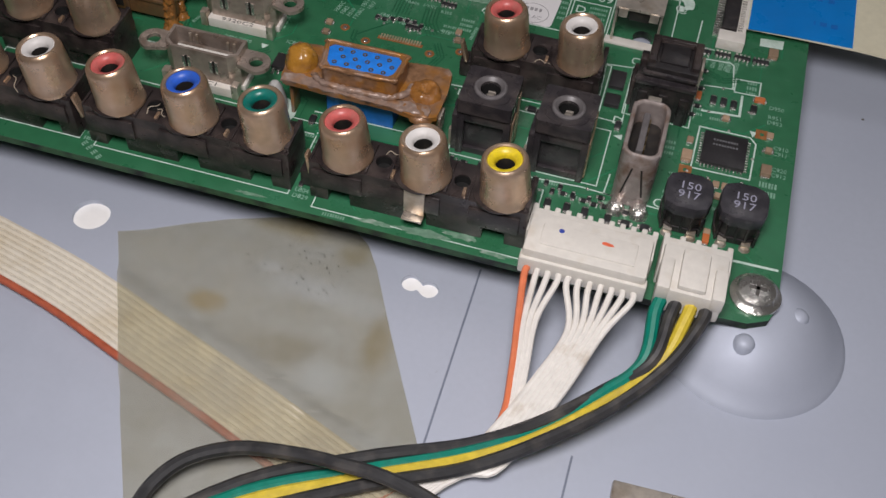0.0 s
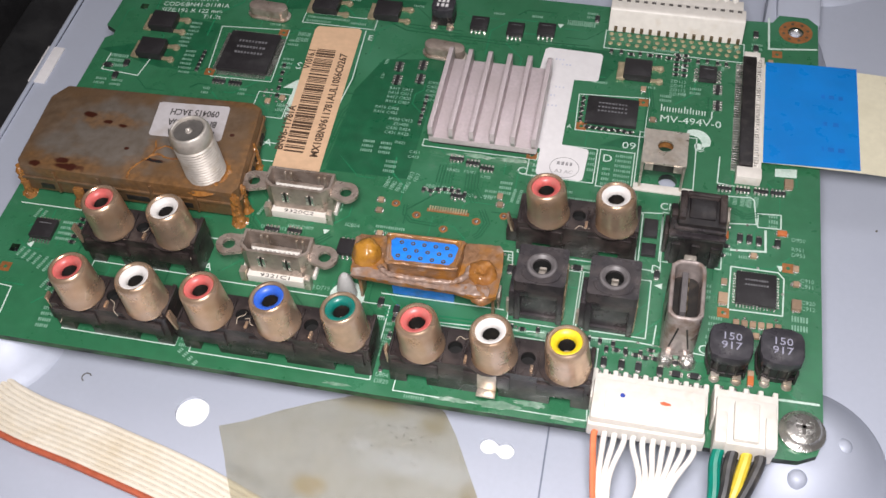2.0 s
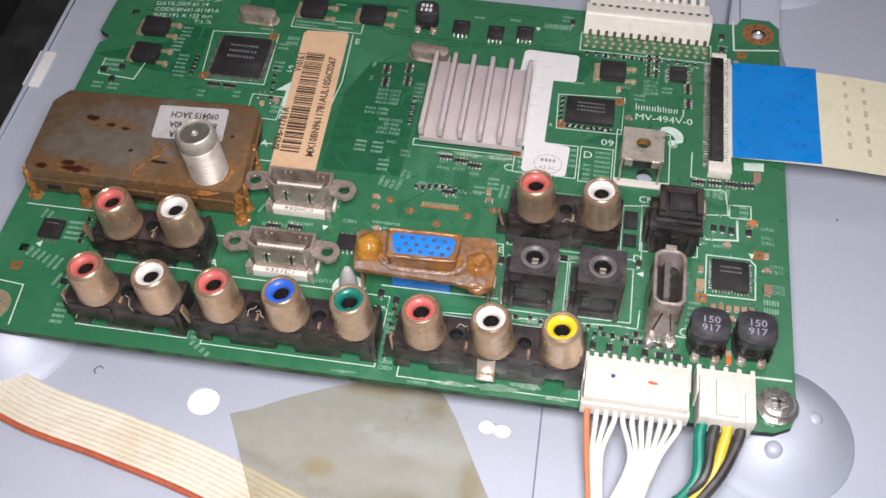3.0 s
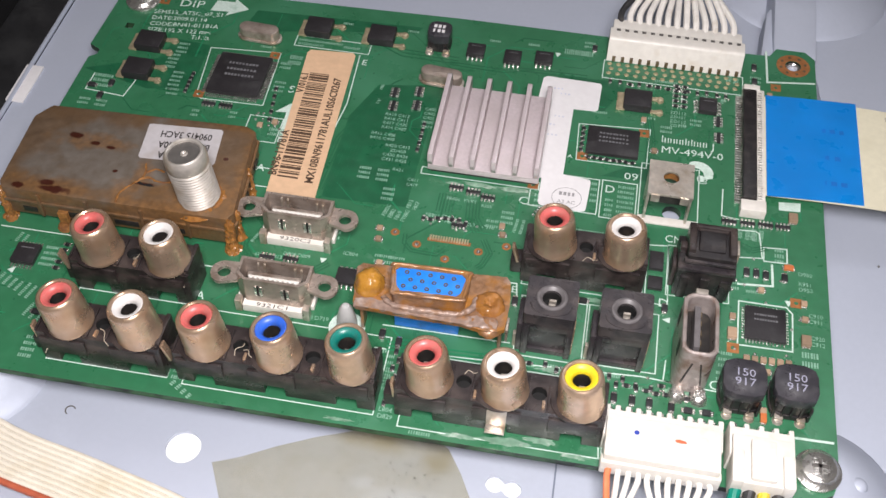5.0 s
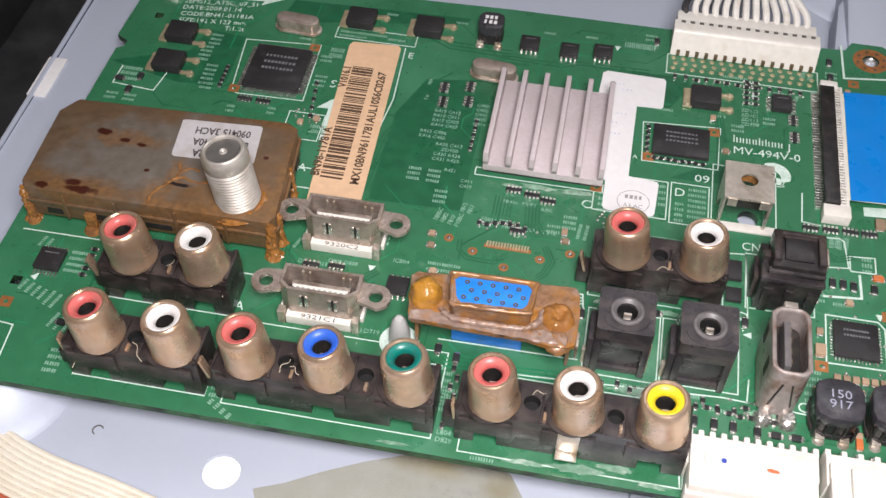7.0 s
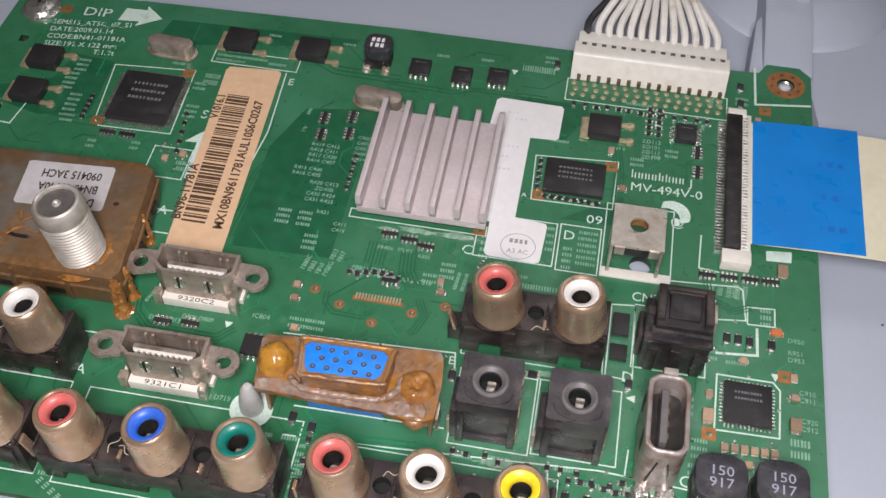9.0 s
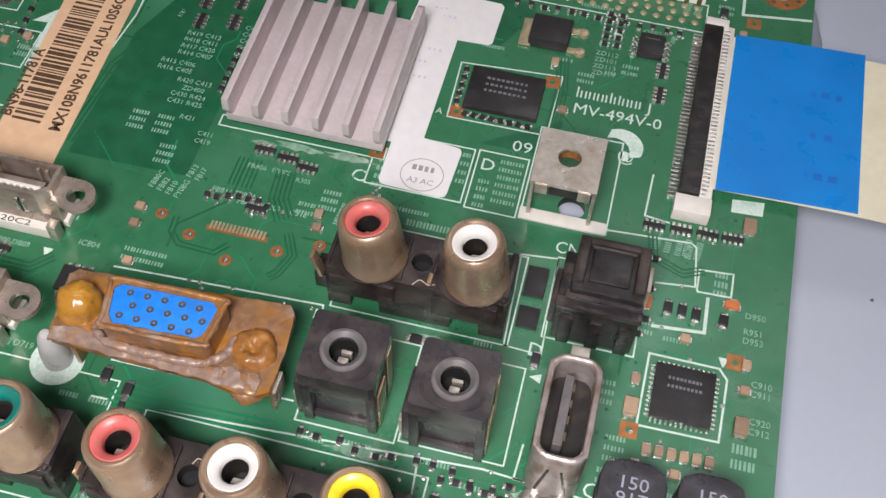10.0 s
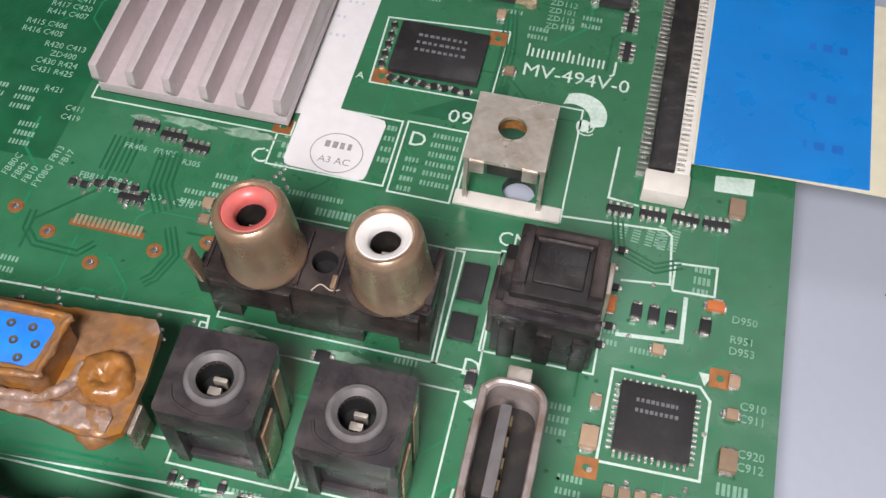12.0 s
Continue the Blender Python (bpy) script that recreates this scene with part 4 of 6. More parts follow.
for lx in (119.2, 123.4):
    bm = prism(bmesh.new(), [(lx - 0.9, 23.9), (lx - 1.1, 21.9), (lx + 1.2, 21.9), (lx + 1.0, 23.9)], 0.9, 1.9, 0.1)
    lathe(bm, [(1.9, 0.0), (1.5, 1.0), (0.6, 1.8), (0, 1.9)], lx, 22.6, 14)
    part("solder_foot", crusty(bm, 0.2, 0.8, 0.7, 2), solder, usb, "bright solder foot", 60)
part("back_tab", box(bmesh.new(), 120.2, 122.6, 37.8, 39.6, 0.0, 12.8, 0.2), tin, usb)

# optical audio socket
opt = thing("optical_socket", "dusty black block-shaped optical audio socket", "optical socket")
part("housing", box(bmesh.new(), 117.1, 128.4, 47.2, 56.2, 0.0, 8.6, 0.3), black_clean, opt)
part("tower", box(bmesh.new(), 118.5, 128.2, 48.2, 56.5, 0.0, 11.9, 0.4), black_clean, opt)
part("ledge", box(bmesh.new(), 117.0, 128.6, 46.9, 48.6, 8.3, 9.3, 0.25), jack_black, opt, "dusty ledge")
part("ledge", box(bmesh.new(), 118.0, 128.3, 47.6, 48.8, 10.2, 10.9, 0.2), jack_black, opt, "dusty ledge")
part("rim_wall", box(bmesh.new(), 118.5, 120.0, 49.0, 56.4, 11.8, 12.9, 0.3), black, opt)
part("rim_wall", box(bmesh.new(), 126.6, 128.1, 49.0, 56.4, 11.8, 12.9, 0.3), black, opt)
part("rim_wall", box(bmesh.new(), 119.9, 126.7, 55.2, 56.4, 11.8, 12.9, 0.3), black, opt)
part("shutter", box(bmesh.new(), 120.6, 126.0, 49.8, 54.8, 11.7, 12.5, 0.35, m=Matrix.Translation((123.3, 52.3, 12.0)) @ Matrix.Rotation(radians(5), 4, "X") @ Matrix.Translation((-123.3, -52.3, -12.0))), black_clean, opt, "hinged dust shutter")
part("hinge", tube(bmesh.new(), [(120.4, 54.9, 12.6), (123.3, 54.9, 12.6), (126.2, 54.9, 12.6)], 0.35, 8, 3), black, opt)
part("side_step", box(bmesh.new(), 116.3, 117.3, 49.4, 54.6, 0.0, 6.4, 0.25), black, opt)
part("side_step", box(bmesh.new(), 117.2, 118.6, 51.4, 53.2, 8.0, 10.4, 0.25), black, opt)
for fx in (118.0, 122.0, 126.0):
    part("front_lug", box(bmesh.new(), fx, fx + 1.8, 46.7, 47.3, 0.0, 6.6, 0.2), black_clean, opt)
part("side_clip", box(bmesh.new(), 128.3, 128.85, 50.6, 54.5, 4.0, 11.4, 0.15), tin, opt, "bright side clip")

# heat sink with six fins
sink = thing("heat_sink", "pinkish-grey aluminium heat sink with six fins", "heat sink")
part("base", box(bmesh.new(), 61.4, 86.4, 71.4, 98.0, 1.4, 3.0, 0.15), alu, sink)
for k in range(6):
    fx = 62.0 + 4.75 * k
    fm = bmesh.new()
    prism(fm, [(-98.0, 0), (-71.5, 0), (-70.4, 2.0), (-70.6, 4.3), (-97.0, 4.5), (-98.0, 3.8)], -0.55, 0.55, 0.2, m=Matrix.Translation((fx, 0, 2.9)) @ Matrix(((0, 0, 1, 0), (-1, 0, 0, 0), (0, 1, 0, 0), (0, 0, 0, 1))))
    part("fin", fm, alu, sink)
single("processor_chip", box(bmesh.new(), 61.9, 86.0, 72.3, 97.0, 0.0, 1.4, 0.1), chip_mat, "black processor chip under the heat sink", "chip")

# pronged earth bracket
brk = thing("earth_clip", "square tinned spring clip with a round hole standing on four legs", "clip")
part("top_plate", plate(bmesh.new(), rect(109.8, 119.4, 65.6, 75.6), [circle(114.6, 71.0, 1.7, 18)], 9.3, 9.8), tin, brk, smooth=0)
for lx in (110.1, 119.1):
    bm = prism(bmesh.new(), [(-66.4, 9.5), (-74.6, 9.5), (-73.6, 2.0), (-72.6, 0.0), (-71.8, 2.0), (-69.0, 5.5), (-67.4, 2.0), (-66.8, 0.0), (-66.0, 2.0)], -0.25, 0.25, m=Matrix.Translation((lx, 0, 0)) @ Matrix(((0, 0, 1, 0), (-1, 0, 0, 0), (0, 1, 0, 0), (0, 0, 0, 1))))
    part("forked_leg", bm, tin, brk)
for lx in (110.6, 116.8):
    part("front_tab", box(bmesh.new(), lx, lx + 1.8, 65.3, 65.7, 7.6, 9.6, 0.1), tin, brk)
# dark block under the front of the plate
part("dark_front_block", box(bmesh.new(), 112.6, 117.0, 66.4, 67.4, 6.4, 9.2, 0.1), hole_black, brk)
part("screw_boss", lathe(bmesh.new(), [(2.6, 6.6), (2.6, 9.3), (1.7, 9.3)], 114.6, 71.0, 18), rust_orange, brk, "orange tarnished screw boss")

# flat cable socket, its cable and stiffener
fpc = thing("flat_cable_socket", "long cream and black flat-cable socket", "cable socket")
part("body", box(box(bmesh.new(), 131.8, 136.3, 72.4, 111.2, 0.0, 2.2, 0.15), 130.9, 136.4, 71.4, 74.6, 0.0, 2.6, 0.2), white_plastic, fpc, "cream plastic body")
part("latch", box(bmesh.new(), 131.2, 134.4, 74.8, 110.4, 2.0, 2.9, 0.2), black_clean, fpc, "black locking latch")
bm = bmesh.new()
for k in range(44):
    y = 75.4 + 0.8 * k
    box(bm, 129.9, 131.6, y - 0.2, y + 0.2, 0.0, 0.5, 0.06)
    box(bm, 134.6, 135.6, y - 0.17, y + 0.17, 2.2, 2.4)
tagged(part("contact_comb", bm, solder, fpc), kind="stuff")
part("lock_end", box(bmesh.new(), 131.4, 135.2, 110.4, 112.2, 0.0, 2.8, 0.2), white_plastic, fpc)


def strip(bm, line, y0, y1, thick, per=6, skew=0.0):
    """A flat band across y along a line of (x, z)."""
    pts = spline([(px, 0, pz) for px, pz in line], per)
    t = bmesh.new()
    rows = []
    for q in pts:
        s = skew * (q.x - line[0][0])
        rows.append([t.verts.new((q.x, y0 + s, q.z)), t.verts.new((q.x, y1 + s, q.z)), t.verts.new((q.x, y1 + s, q.z + thick)), t.verts.new((q.x, y0 + s, q.z + thick))])
    for a, b in zip(rows, rows[1:]):
        for j in range(4):
            t.faces.new((a[j], a[(j + 1) % 4], b[(j + 1) % 4], b[j]))
    t.faces.new(rows[0]), t.faces.new(rows[-1])
    return merge(bm, t)


ffc = thing("flat_cable", "cream flat cable with bright blue stiffener film leaving the board", "flat cable")
part("cable", strip(bmesh.new(), [(135.0, 1.6), (150, 1.7), (165, 1.2), (190, -1.5), (230, -7), (300, -9.5)], 77.2, 109.4, 0.25, skew=0.02), ffc_mat, ffc)
film = part("stiffener_film", strip(bmesh.new(), [(136.6, 1.95), (146, 2.05), (157.8, 1.85)], 77.0, 109.8, 0.15, skew=0.05), blue_tape, ffc, "bright blue plastic film")
bm = bmesh.new()
rng = random.Random(4)
for bx in (160, 164.5, 169):
    bars(bm, bx, 82 + rng.uniform(0, 3), 6, 2.4, 0.9, 2.0, 1.56, 0.01, True, rng)
part("faint_print", bm, mat("faint_cable_print", (0.47, 0.44, 0.35), 0.5), ffc)
bm = bmesh.new()
for bx, by, n in ((148.6, 82.6, 3), (147.6, 90.6, 3), (149.0, 99.4, 3), (142.0, 92.0, 2)):
    bars(bm, bx, by, n, 1.5, 1.3, 0.7, 2.14, 0.02, False, rng)
part("film_print", bm, mat("dark_blue_print", (0.006, 0.14, 0.54), 0.5), film, "faint dark blue print")

# power connector and its fan of wires at the far edge
pw = thing("power_connector", "ivory nylon thirteen-way connector with a fan of white wires", "connector")
part("header", prism(bmesh.new(), [(-123.6, 0), (-117.4, 0), (-117.7, 0.9), (-119.4, 5.4), (-119.9, 5.7), (-123.6, 5.7)], -16.5, 16.5, 0.3, m=Matrix.Translation((114.5, 0, 0)) @ Matrix(((0, 0, 1, 0), (-1, 0, 0, 0), (0, 1, 0, 0), (0, 0, 0, 1)))), white_plastic, pw)
part("plug", box(bmesh.new(), 98.6, 130.4, 123.0, 127.6, 0.6, 5.2, 0.4), white_plastic, pw)
for k in range(15):
    # slot boxes are coloured dark for the shade inside the openings
    part("slot", box(bmesh.new(), 99.4 + 2.15 * k, 100.2 + 2.15 * k, 117.2, 117.9, 0.2, 1.4), pin_dark, pw)
    part("slot", box(bmesh.new(), 99.5 + 2.1 * k, 100.5 + 2.1 * k, 122.4, 123.2, 5.5, 5.76), recess, pw)
for k in range(13):
    x = 100.6 + 2.3 * k
    e = 107.5 + 1.15 * k
    part("wire", tube(bmesh.new(), [(x, 126.0, 4.2), (x - 0.2, 130.5, 5.6), (x + (e - x) * 0.55, 139, 6.2 + 0.8 * math.sin(k * 1.9)), (e, 150, 4 + 1.1 * math.cos(k * 2.3)), (e - 2, 175, 2), (e - 8, 230, -4)], 0.82, 8, 5), wire_black if k == 0 else wire_white, pw)
bm = bmesh.new()
for r in range(3):
    for k in range(15):
        lathe(bm, [(0.62, 0.0), (0.5, 0.1), (0.3, 0.22), (0, 0.25)], 99.0 + 2.2 * k + 0.5 * (r % 2), 116.5 - 1.75 * r, 10)
tagged(part("pin_joint", bm, mat("dull_gold_joint", (0.42, 0.37, 0.22), 0.42, 0.4, var=0.25, grain=0.8), board), kind="stuff")


# front connectors and their harnesses
fc = thing("signal_connector", "ivory nylon eleven-way connector with blue dot and red mark", "connector")
head = part("header", box(bmesh.new(), 105.6, 127.4, 8.6, 14.2, 0.0, 5.4, 0.35), white_plastic, fc)
for k in range(12):
    part("comb_tooth", box(bmesh.new(), 105.6 + 1.9 * k, 106.6 + 1.9 * k, 13.6, 15.3, 0.0, 5.2, 0.25), white_plastic, head)
plug = part("plug", box(bmesh.new(), 106.0, 127.0, 3.8, 12.6, 1.0, 6.4, 0.6), white_plastic, fc)
part("front_lip", box(bmesh.new(), 105.7, 127.4, 3.2, 5.2, 0.6, 4.6, 0.45), white_plastic, plug)
part("raised_panel", box(bmesh.new(), 108.4, 124.6, 5.6, 10.4, 6.2, 6.62, 0.2), white_plastic, plug)
part("ink_dot", lathe(bmesh.new(), [(0.5, 6.6), (0.45, 6.66), (0, 6.67)], 111.6, 9.2, 12), mat("blue_ink", (0.03, 0.06, 0.35), 0.5), fc, "blue ink dot")
part("ink_mark", prism(bmesh.new(), [(118.5, 8.9), (119.2, 9.15), (120.4, 8.9), (120.7, 8.5), (119.6, 8.35), (118.7, 8.5)], 6.6, 6.66), mat("red_ink", (0.75, 0.14, 0.06), 0.5), fc, "red ink mark")
bm = bmesh.new()
for k in range(11):
    box(bm, 106.6 + 1.95 * k, 107.2 + 1.95 * k, 15.0, 17.2, 0.0, 1.4, 0.08)
    box(bm, 106.75 + 1.9 * k, 107.35 + 1.9 * k, 14.1, 14.9, 1.2, 4.2, 0.08)
part("pin_comb", bm, solder, fc)
for k in range(11):
    x = 107.4 + 1.82 * k
    if k < 4:
        far = [(108.2 + 0.95 * k, -5.0 + 0.3 * k, -1.6), (109.4 + 0.75 * k, -13, -4.6), (109.8 + 0.7 * k, -21.0, -6.8), (106.2 + 0.9 * k, -28, -8.0), (98 + 1.0 * k, -37 + 0.6 * k, -8.8), (72 + k, -60, -9.2)]
    else:
        far = [(116.6 + 0.95 * (k - 4), -6 + 0.2 * k, -0.6), (113.4 + 0.9 * (k - 4), -14, -3.4), (110.0 + 0.9 * (k - 4), -21.5, -5.8), (105.2 + 1.0 * (k - 4), -30, -7.4), (98 + 1.0 * (k - 4), -39 + 0.5 * k, -8.5), (76 + k, -60, -9.0)]
    part("wire", tube(bmesh.new(), [(x, 3.6, 2.4), (x - 0.1, 1.4, 2.0), *far], 0.55 if k else 0.62, 8, 5), wire_white if k else wire_orange, fc)

pc = thing("supply_connector", "ivory nylon four-way connector with thick coloured wires", "connector")
head = part("header", box(bmesh.new(), 128.4, 140.2, 8.4, 14.4, 0.0, 5.8, 0.35), white_plastic, pc)
for k in range(5):
    part("comb_tooth", box(bmesh.new(), 128.4 + 2.7 * k, 129.4 + 2.7 * k, 13.8, 15.5, 0.0, 5.5, 0.25), white_plastic, head)
plug = part("plug", box(bmesh.new(), 128.8, 139.8, 2.6, 12.6, 0.8, 6.6, 0.6), white_plastic, pc)
part("latch_ridge", box(bmesh.new(), 132.0, 136.6, 3.2, 11.4, 6.2, 7.6, 0.5), white_plastic, plug)
part("side_rib", box(bmesh.new(), 128.7, 130.9, 2.4, 9.0, 4.0, 7.3, 0.45), white_plastic, plug)
part("side_rib", box(bmesh.new(), 137.7, 139.9, 2.4, 9.0, 4.0, 7.3, 0.45), white_plastic, plug)
bm = bmesh.new()
for k in range(4):
    box(bm, 129.6 + 2.5 * k, 130.6 + 2.5 * k, 15.2, 17.6, 0.0, 1.6, 0.1)
part("pin_comb", bm, solder, pc)
for k, (m, off) in enumerate(((wire_green, 1.0), (wire_black, 2.2), (wire_yellow, 0.0), (wire_black, -1.4))):
    x = 130.2 + 2.5 * k
    part("wire", tube(bmesh.new(), [(x, 3.4, 3.4), (x - 0.6, 0.2, 2.4), (129.6 + 1.3 * k, -7.5, -0.6 + 0.6 * (k % 2)), (124.6 + 0.6 * k, -14.5 + 0.9 * off, -3.0), (116.5, -22.5 + 1.0 * off - 0.3 * k, -5.2 + 0.8 * (k % 2)), (106.0, -29.8 + 1.25 * off, -6.6), (90.0, -38.0 + 1.5 * off, -7.4 + 0.9 * (k % 2)), (70, -50 + 1.8 * off, -8.6), (40, -80, -9)], 1.12, 10, 6), m, pc)

loop = tube(bmesh.new(), [(56, -72, -9.3), (59.6, -54.0, -8.4), (61.6, -47.6, -6.6), (65.4, -42.8, -5.4), (72.2, -39.3, -4.6), (80.9, -38.0, -3.9), (88.2, -37.9, -3.2), (97.4, -38.4, -2.8), (108, -40.8, -4.4), (126, -48, -8.6)], 1.15, 10, 6)
single("loose_cable", loop, wire_black, "loose black cable looping across the ribbon wire", "cable")

# ribbon of parallel wires and the aged film laid across it
ribbon = thing("ribbon_wire", "aged cream ribbon of nine parallel wires with a brick-red edge wire", "ribbon cable")
for k in range(10):
    o = 1.12 * (k - 4.5)
    line = [(-40, 7.5), (-13, -6.5), (10, -12.0), (30, -16.8), (50, -23.8), (66, -29.5), (82, -35.5), (120, -50)]
    pts = []
    for j, (px, py) in enumerate(line):
        a, b = line[max(j - 1, 0)], line[min(j + 1, len(line) - 1)]
        d = Vector((b[0] - a[0], b[1] - a[1], 0)).normalized()
        pts.append((px + o * d.y, py - o * d.x, DECK + 1.3 + 0.5 * math.sin(0.8 * j + 0.4) ** 2))
    part("wire", tube(bmesh.new(), pts, 0.68, 8, 6), wire_red if k == 9 else ribbon_mat, ribbon)


def film_material():
    m, n, l, p = nodes_of("aged_clear_film")
    c = mix_colour(n, l, noise_band(n, l, 22, 0.35, 0.7, 3.0), (0.52, 0.51, 0.45), (0.42, 0.40, 0.32))
    for k, (x, y, a, b, tone) in enumerate(((54, -12, 3.2, 2.4, (0.44, 0.30, 0.06)), (64, 9.0, 8, 2.6, (0.36, 0.29, 0.12)), (76, 6, 3.0, 4.0, (0.34, 0.28, 0.13)), (86, -12, 2.4, 6.0, (0.36, 0.28, 0.12)), (70, -17, 12, 3.5, (0.36, 0.32, 0.22)),
                                             (73, -4.0, 9.5, 2.6, (0.62, 0.64, 0.64)), (79, -21, 4.0, 3.0, (0.58, 0.60, 0.58)), (62, -1.5, 2.0, 1.2, (0.62, 0.63, 0.62)))):
        c = mix_colour(n, l, blot(n, l, x, y, a, b, 0.9, 0.9, 2.0 + k, 6.0), c, tone)
    l.new(c, p.inputs["Base Color"])
    p.inputs["Roughness"].default_value = 0.28
    clear = n.new("ShaderNodeBsdfTransparent")
    clear.inputs[0].default_value = (0.945, 0.935, 0.885, 1)
    sh = n.new("ShaderNodeMixShader")
    rg = n.new("ShaderNodeMapRange")
    rg.inputs[3].default_value, rg.inputs[4].default_value = 0.09, 0.25
    l.new(noise_band(n, l, 7, 0.3, 0.7, seed=4.0), rg.inputs[0])
    l.new(rg.outputs[0], sh.inputs[0]), l.new(clear.outputs[0], sh.inputs[1]), l.new(p.outputs[0], sh.inputs[2])
    l.new(sh.outputs[0], n["Material Output"].inputs[0])
    return m


bm = bmesh.new()
outl = [(32.6, -2.4), (38, -0.2), (44, 3.2), (51, 6.6), (58, 9.4), (64, 11.0), (70.2, 12.0), (74.2, 11.2), (77.4, 8.6), (80.6, 3.8), (84.0, -2.6), (86.9, -8.1), (92.4, -18), (98.0, -28), (108, -48), (58, -52), (50, -37), (42, -20.5)]
bm.faces.new([bm.verts.new((px, py, DECK + 0.35)) for px, py in outl])
crusty(bm, 0.0, 1.0, 3.0, 6)
bed = [Vector(q) for q in ((-13, -6.5), (10, -12.0), (30, -16.8), (50, -23.8), (66, -29.5), (82, -35.5), (120, -50))]
for v in bm.verts:
    q = Vector((v.co.x, v.co.y))
    far = min((q - a - (b - a) * max(0.0, min(1.0, (q - a).dot(b - a) / (b - a).length_squared))).length for a, b in zip(bed, bed[1:]))
    rise = max(0.0, min(1.0, (9.5 - far) / 3.2))
    v.co.z += 2.2 * rise * rise * (3 - 2 * rise) + 0.35 * noise.noise(Vector((v.co.x * 0.09, v.co.y * 0.09, 3.0))) + 0.12 * noise.noise(Vector((v.co.x * 0.3, v.co.y * 0.12, 7.0)))
up = bmesh.ops.extrude_face_region(bm, geom=bm.faces[:])["geom"]
bmesh.ops.translate(bm, vec=(0, 0, 0.06), verts=[g for g in up if isinstance(g, bmesh.types.BMVert)])
film_sheet = thing("aged_film", "cloudy yellowed plastic film laid over the ribbon wire", "plastic film")
part("sheet", bm, film_material(), film_sheet)

sp = random.Random(91)
bm = bmesh.new()
for k in range(60):
    sx, sy, sr = sp.gauss(69, 5.5), sp.gauss(0.6, 2.6), sp.uniform(0.04, 0.16)
    if 57 < sx < 80 and -6 < sy < 4.5:
        lathe(bm, [(sr, DECK + 0.62), (sr * 0.7, DECK + 0.72), (0, DECK + 0.74)], sx, sy, 6)
tagged(part("dirt_speck", bm, ink, film_sheet), kind="stuff")

# ---- chips, crystals, coils ----
def gull_pins(bm, x0, x1, y0, y1, nx, ny, reach=1.0, w=0.24):
    for k in range(nx):
        x = x0 + (x1 - x0) * (k + 0.5) / nx
        for y, s in ((y0, -1), (y1, 1)):
            box(bm, x - w / 2, x + w / 2, min(y, y + s * reach), max(y, y + s * reach), 0.02, 0.3)
    for k in range(ny):
        y = y0 + (y1 - y0) * (k + 0.5) / ny
        for x, s in ((x0, -1), (x1, 1)):
            box(bm, min(x, x + s * reach), max(x, x + s * reach), y - w / 2, y + w / 2, 0.02, 0.3)
    return bm


def chip(x0, x1, y0, y1, h, nx, ny, label, marks=3, reach=1.0, w=0.24, name="chip", turn=0.0):
    ob = thing(name, label, "chip", (x0 + x1) / 2, (y0 + y1) / 2, 0, turn, group="chips")
    a, b = (x1 - x0) / 2, (y1 - y0) / 2
    body = part("resin_body", box(bmesh.new(), -a, a, -b, b, 0.15, h, 0.12), chip_mat, ob)
    if w >= 0.4:
        for k in range(max(nx, ny)):
            for s in (-1, 1):
                o = (k + 0.5) / max(nx, ny) * 2 - 1
                px, py = (a * o, s * (b + reach / 2)) if nx else (s * (a + reach / 2), b * o)
                dx, dy = (w / 2, reach / 2) if nx else (reach / 2, w / 2)
                part("pin", box(box(bmesh.new(), px - dx, px + dx, py - dy, py + dy, 0.02, 0.3, 0.05), px - dx * (0.5 if ny else 1), px + dx * (0.5 if ny else 1), py - dy * (0.5 if nx else 1) - 0.2 * s * (nx > 0), py + dy * (0.5 if nx else 1) - 0.2 * s * (nx > 0), 0.2, 0.7, 0.05), solder, ob)
    elif nx or ny:
        tagged(part("pin_comb", gull_pins(bmesh.new(), -a, a, -b, b, nx, ny, reach, w), solder, ob), kind="stuff")
    if marks:
        bm = bmesh.new()
        for r in range(marks):
            bars(bm, -a * 0.55, b * 0.45 - r * b * 0.3, 9, a * 0.1, b * 0.11, a * 0.03, h, 0.015, rng=random.Random(r + int(x0)))
        part("laser_mark", bm, grey_print, body)
    return ob


chip(4.4, 17.2, 87.2, 101.0, 1.3, 26, 26, "large square black chip with fine pins on four sides", 3, 1.25, 0.27)
chip(95.9, 107.9, 84.1, 92.7, 1.2, 0, 0, "flat black memory chip", 3)
chip(132.2, 140.4, 38.4, 46.6, 1.0, 12, 12, "small square black chip with a white letter mark", 2, 0.6, 0.28)
chip(121.2, 125.4, 102.4, 107.0, 1.5, 0, 4, "small eight-pin chip near the flat-cable socket", 1, 1.2, 0.45)
chip(63.6, 68.0, 111.8, 116.0, 1.5, 4, 0, "small eight-pin chip on the far row", 1, 1.1, 0.45)
chip(73.0, 77.2, 111.0, 115.2, 1.5, 4, 0, "small eight-pin chip on the far row", 1, 1.1, 0.45)
chip(80.6, 85.0, 112.2, 116.2, 1.5, 4, 0, "small eight-pin chip on the far row", 1, 1.1, 0.45)
chip(-19.6, -14.6, 29.6, 34.6, 1.3, 7, 0, "small chip near the foil-ringed board corner", 1, 1.0, 0.3)
chip(48.2, 52.4, 36.6, 40.6, 1.2, 4, 0, "tiny network chip beside the monitor socket", 0, 1.0, 0.5)
chip(112.2, 115.2, 52.6, 57.4, 1.0, 0, 0, "small black part beside the optical socket", 0)
chip(112.2, 115.2, 47.4, 50.6, 1.0, 0, 0, "small black part beside the optical socket", 0)


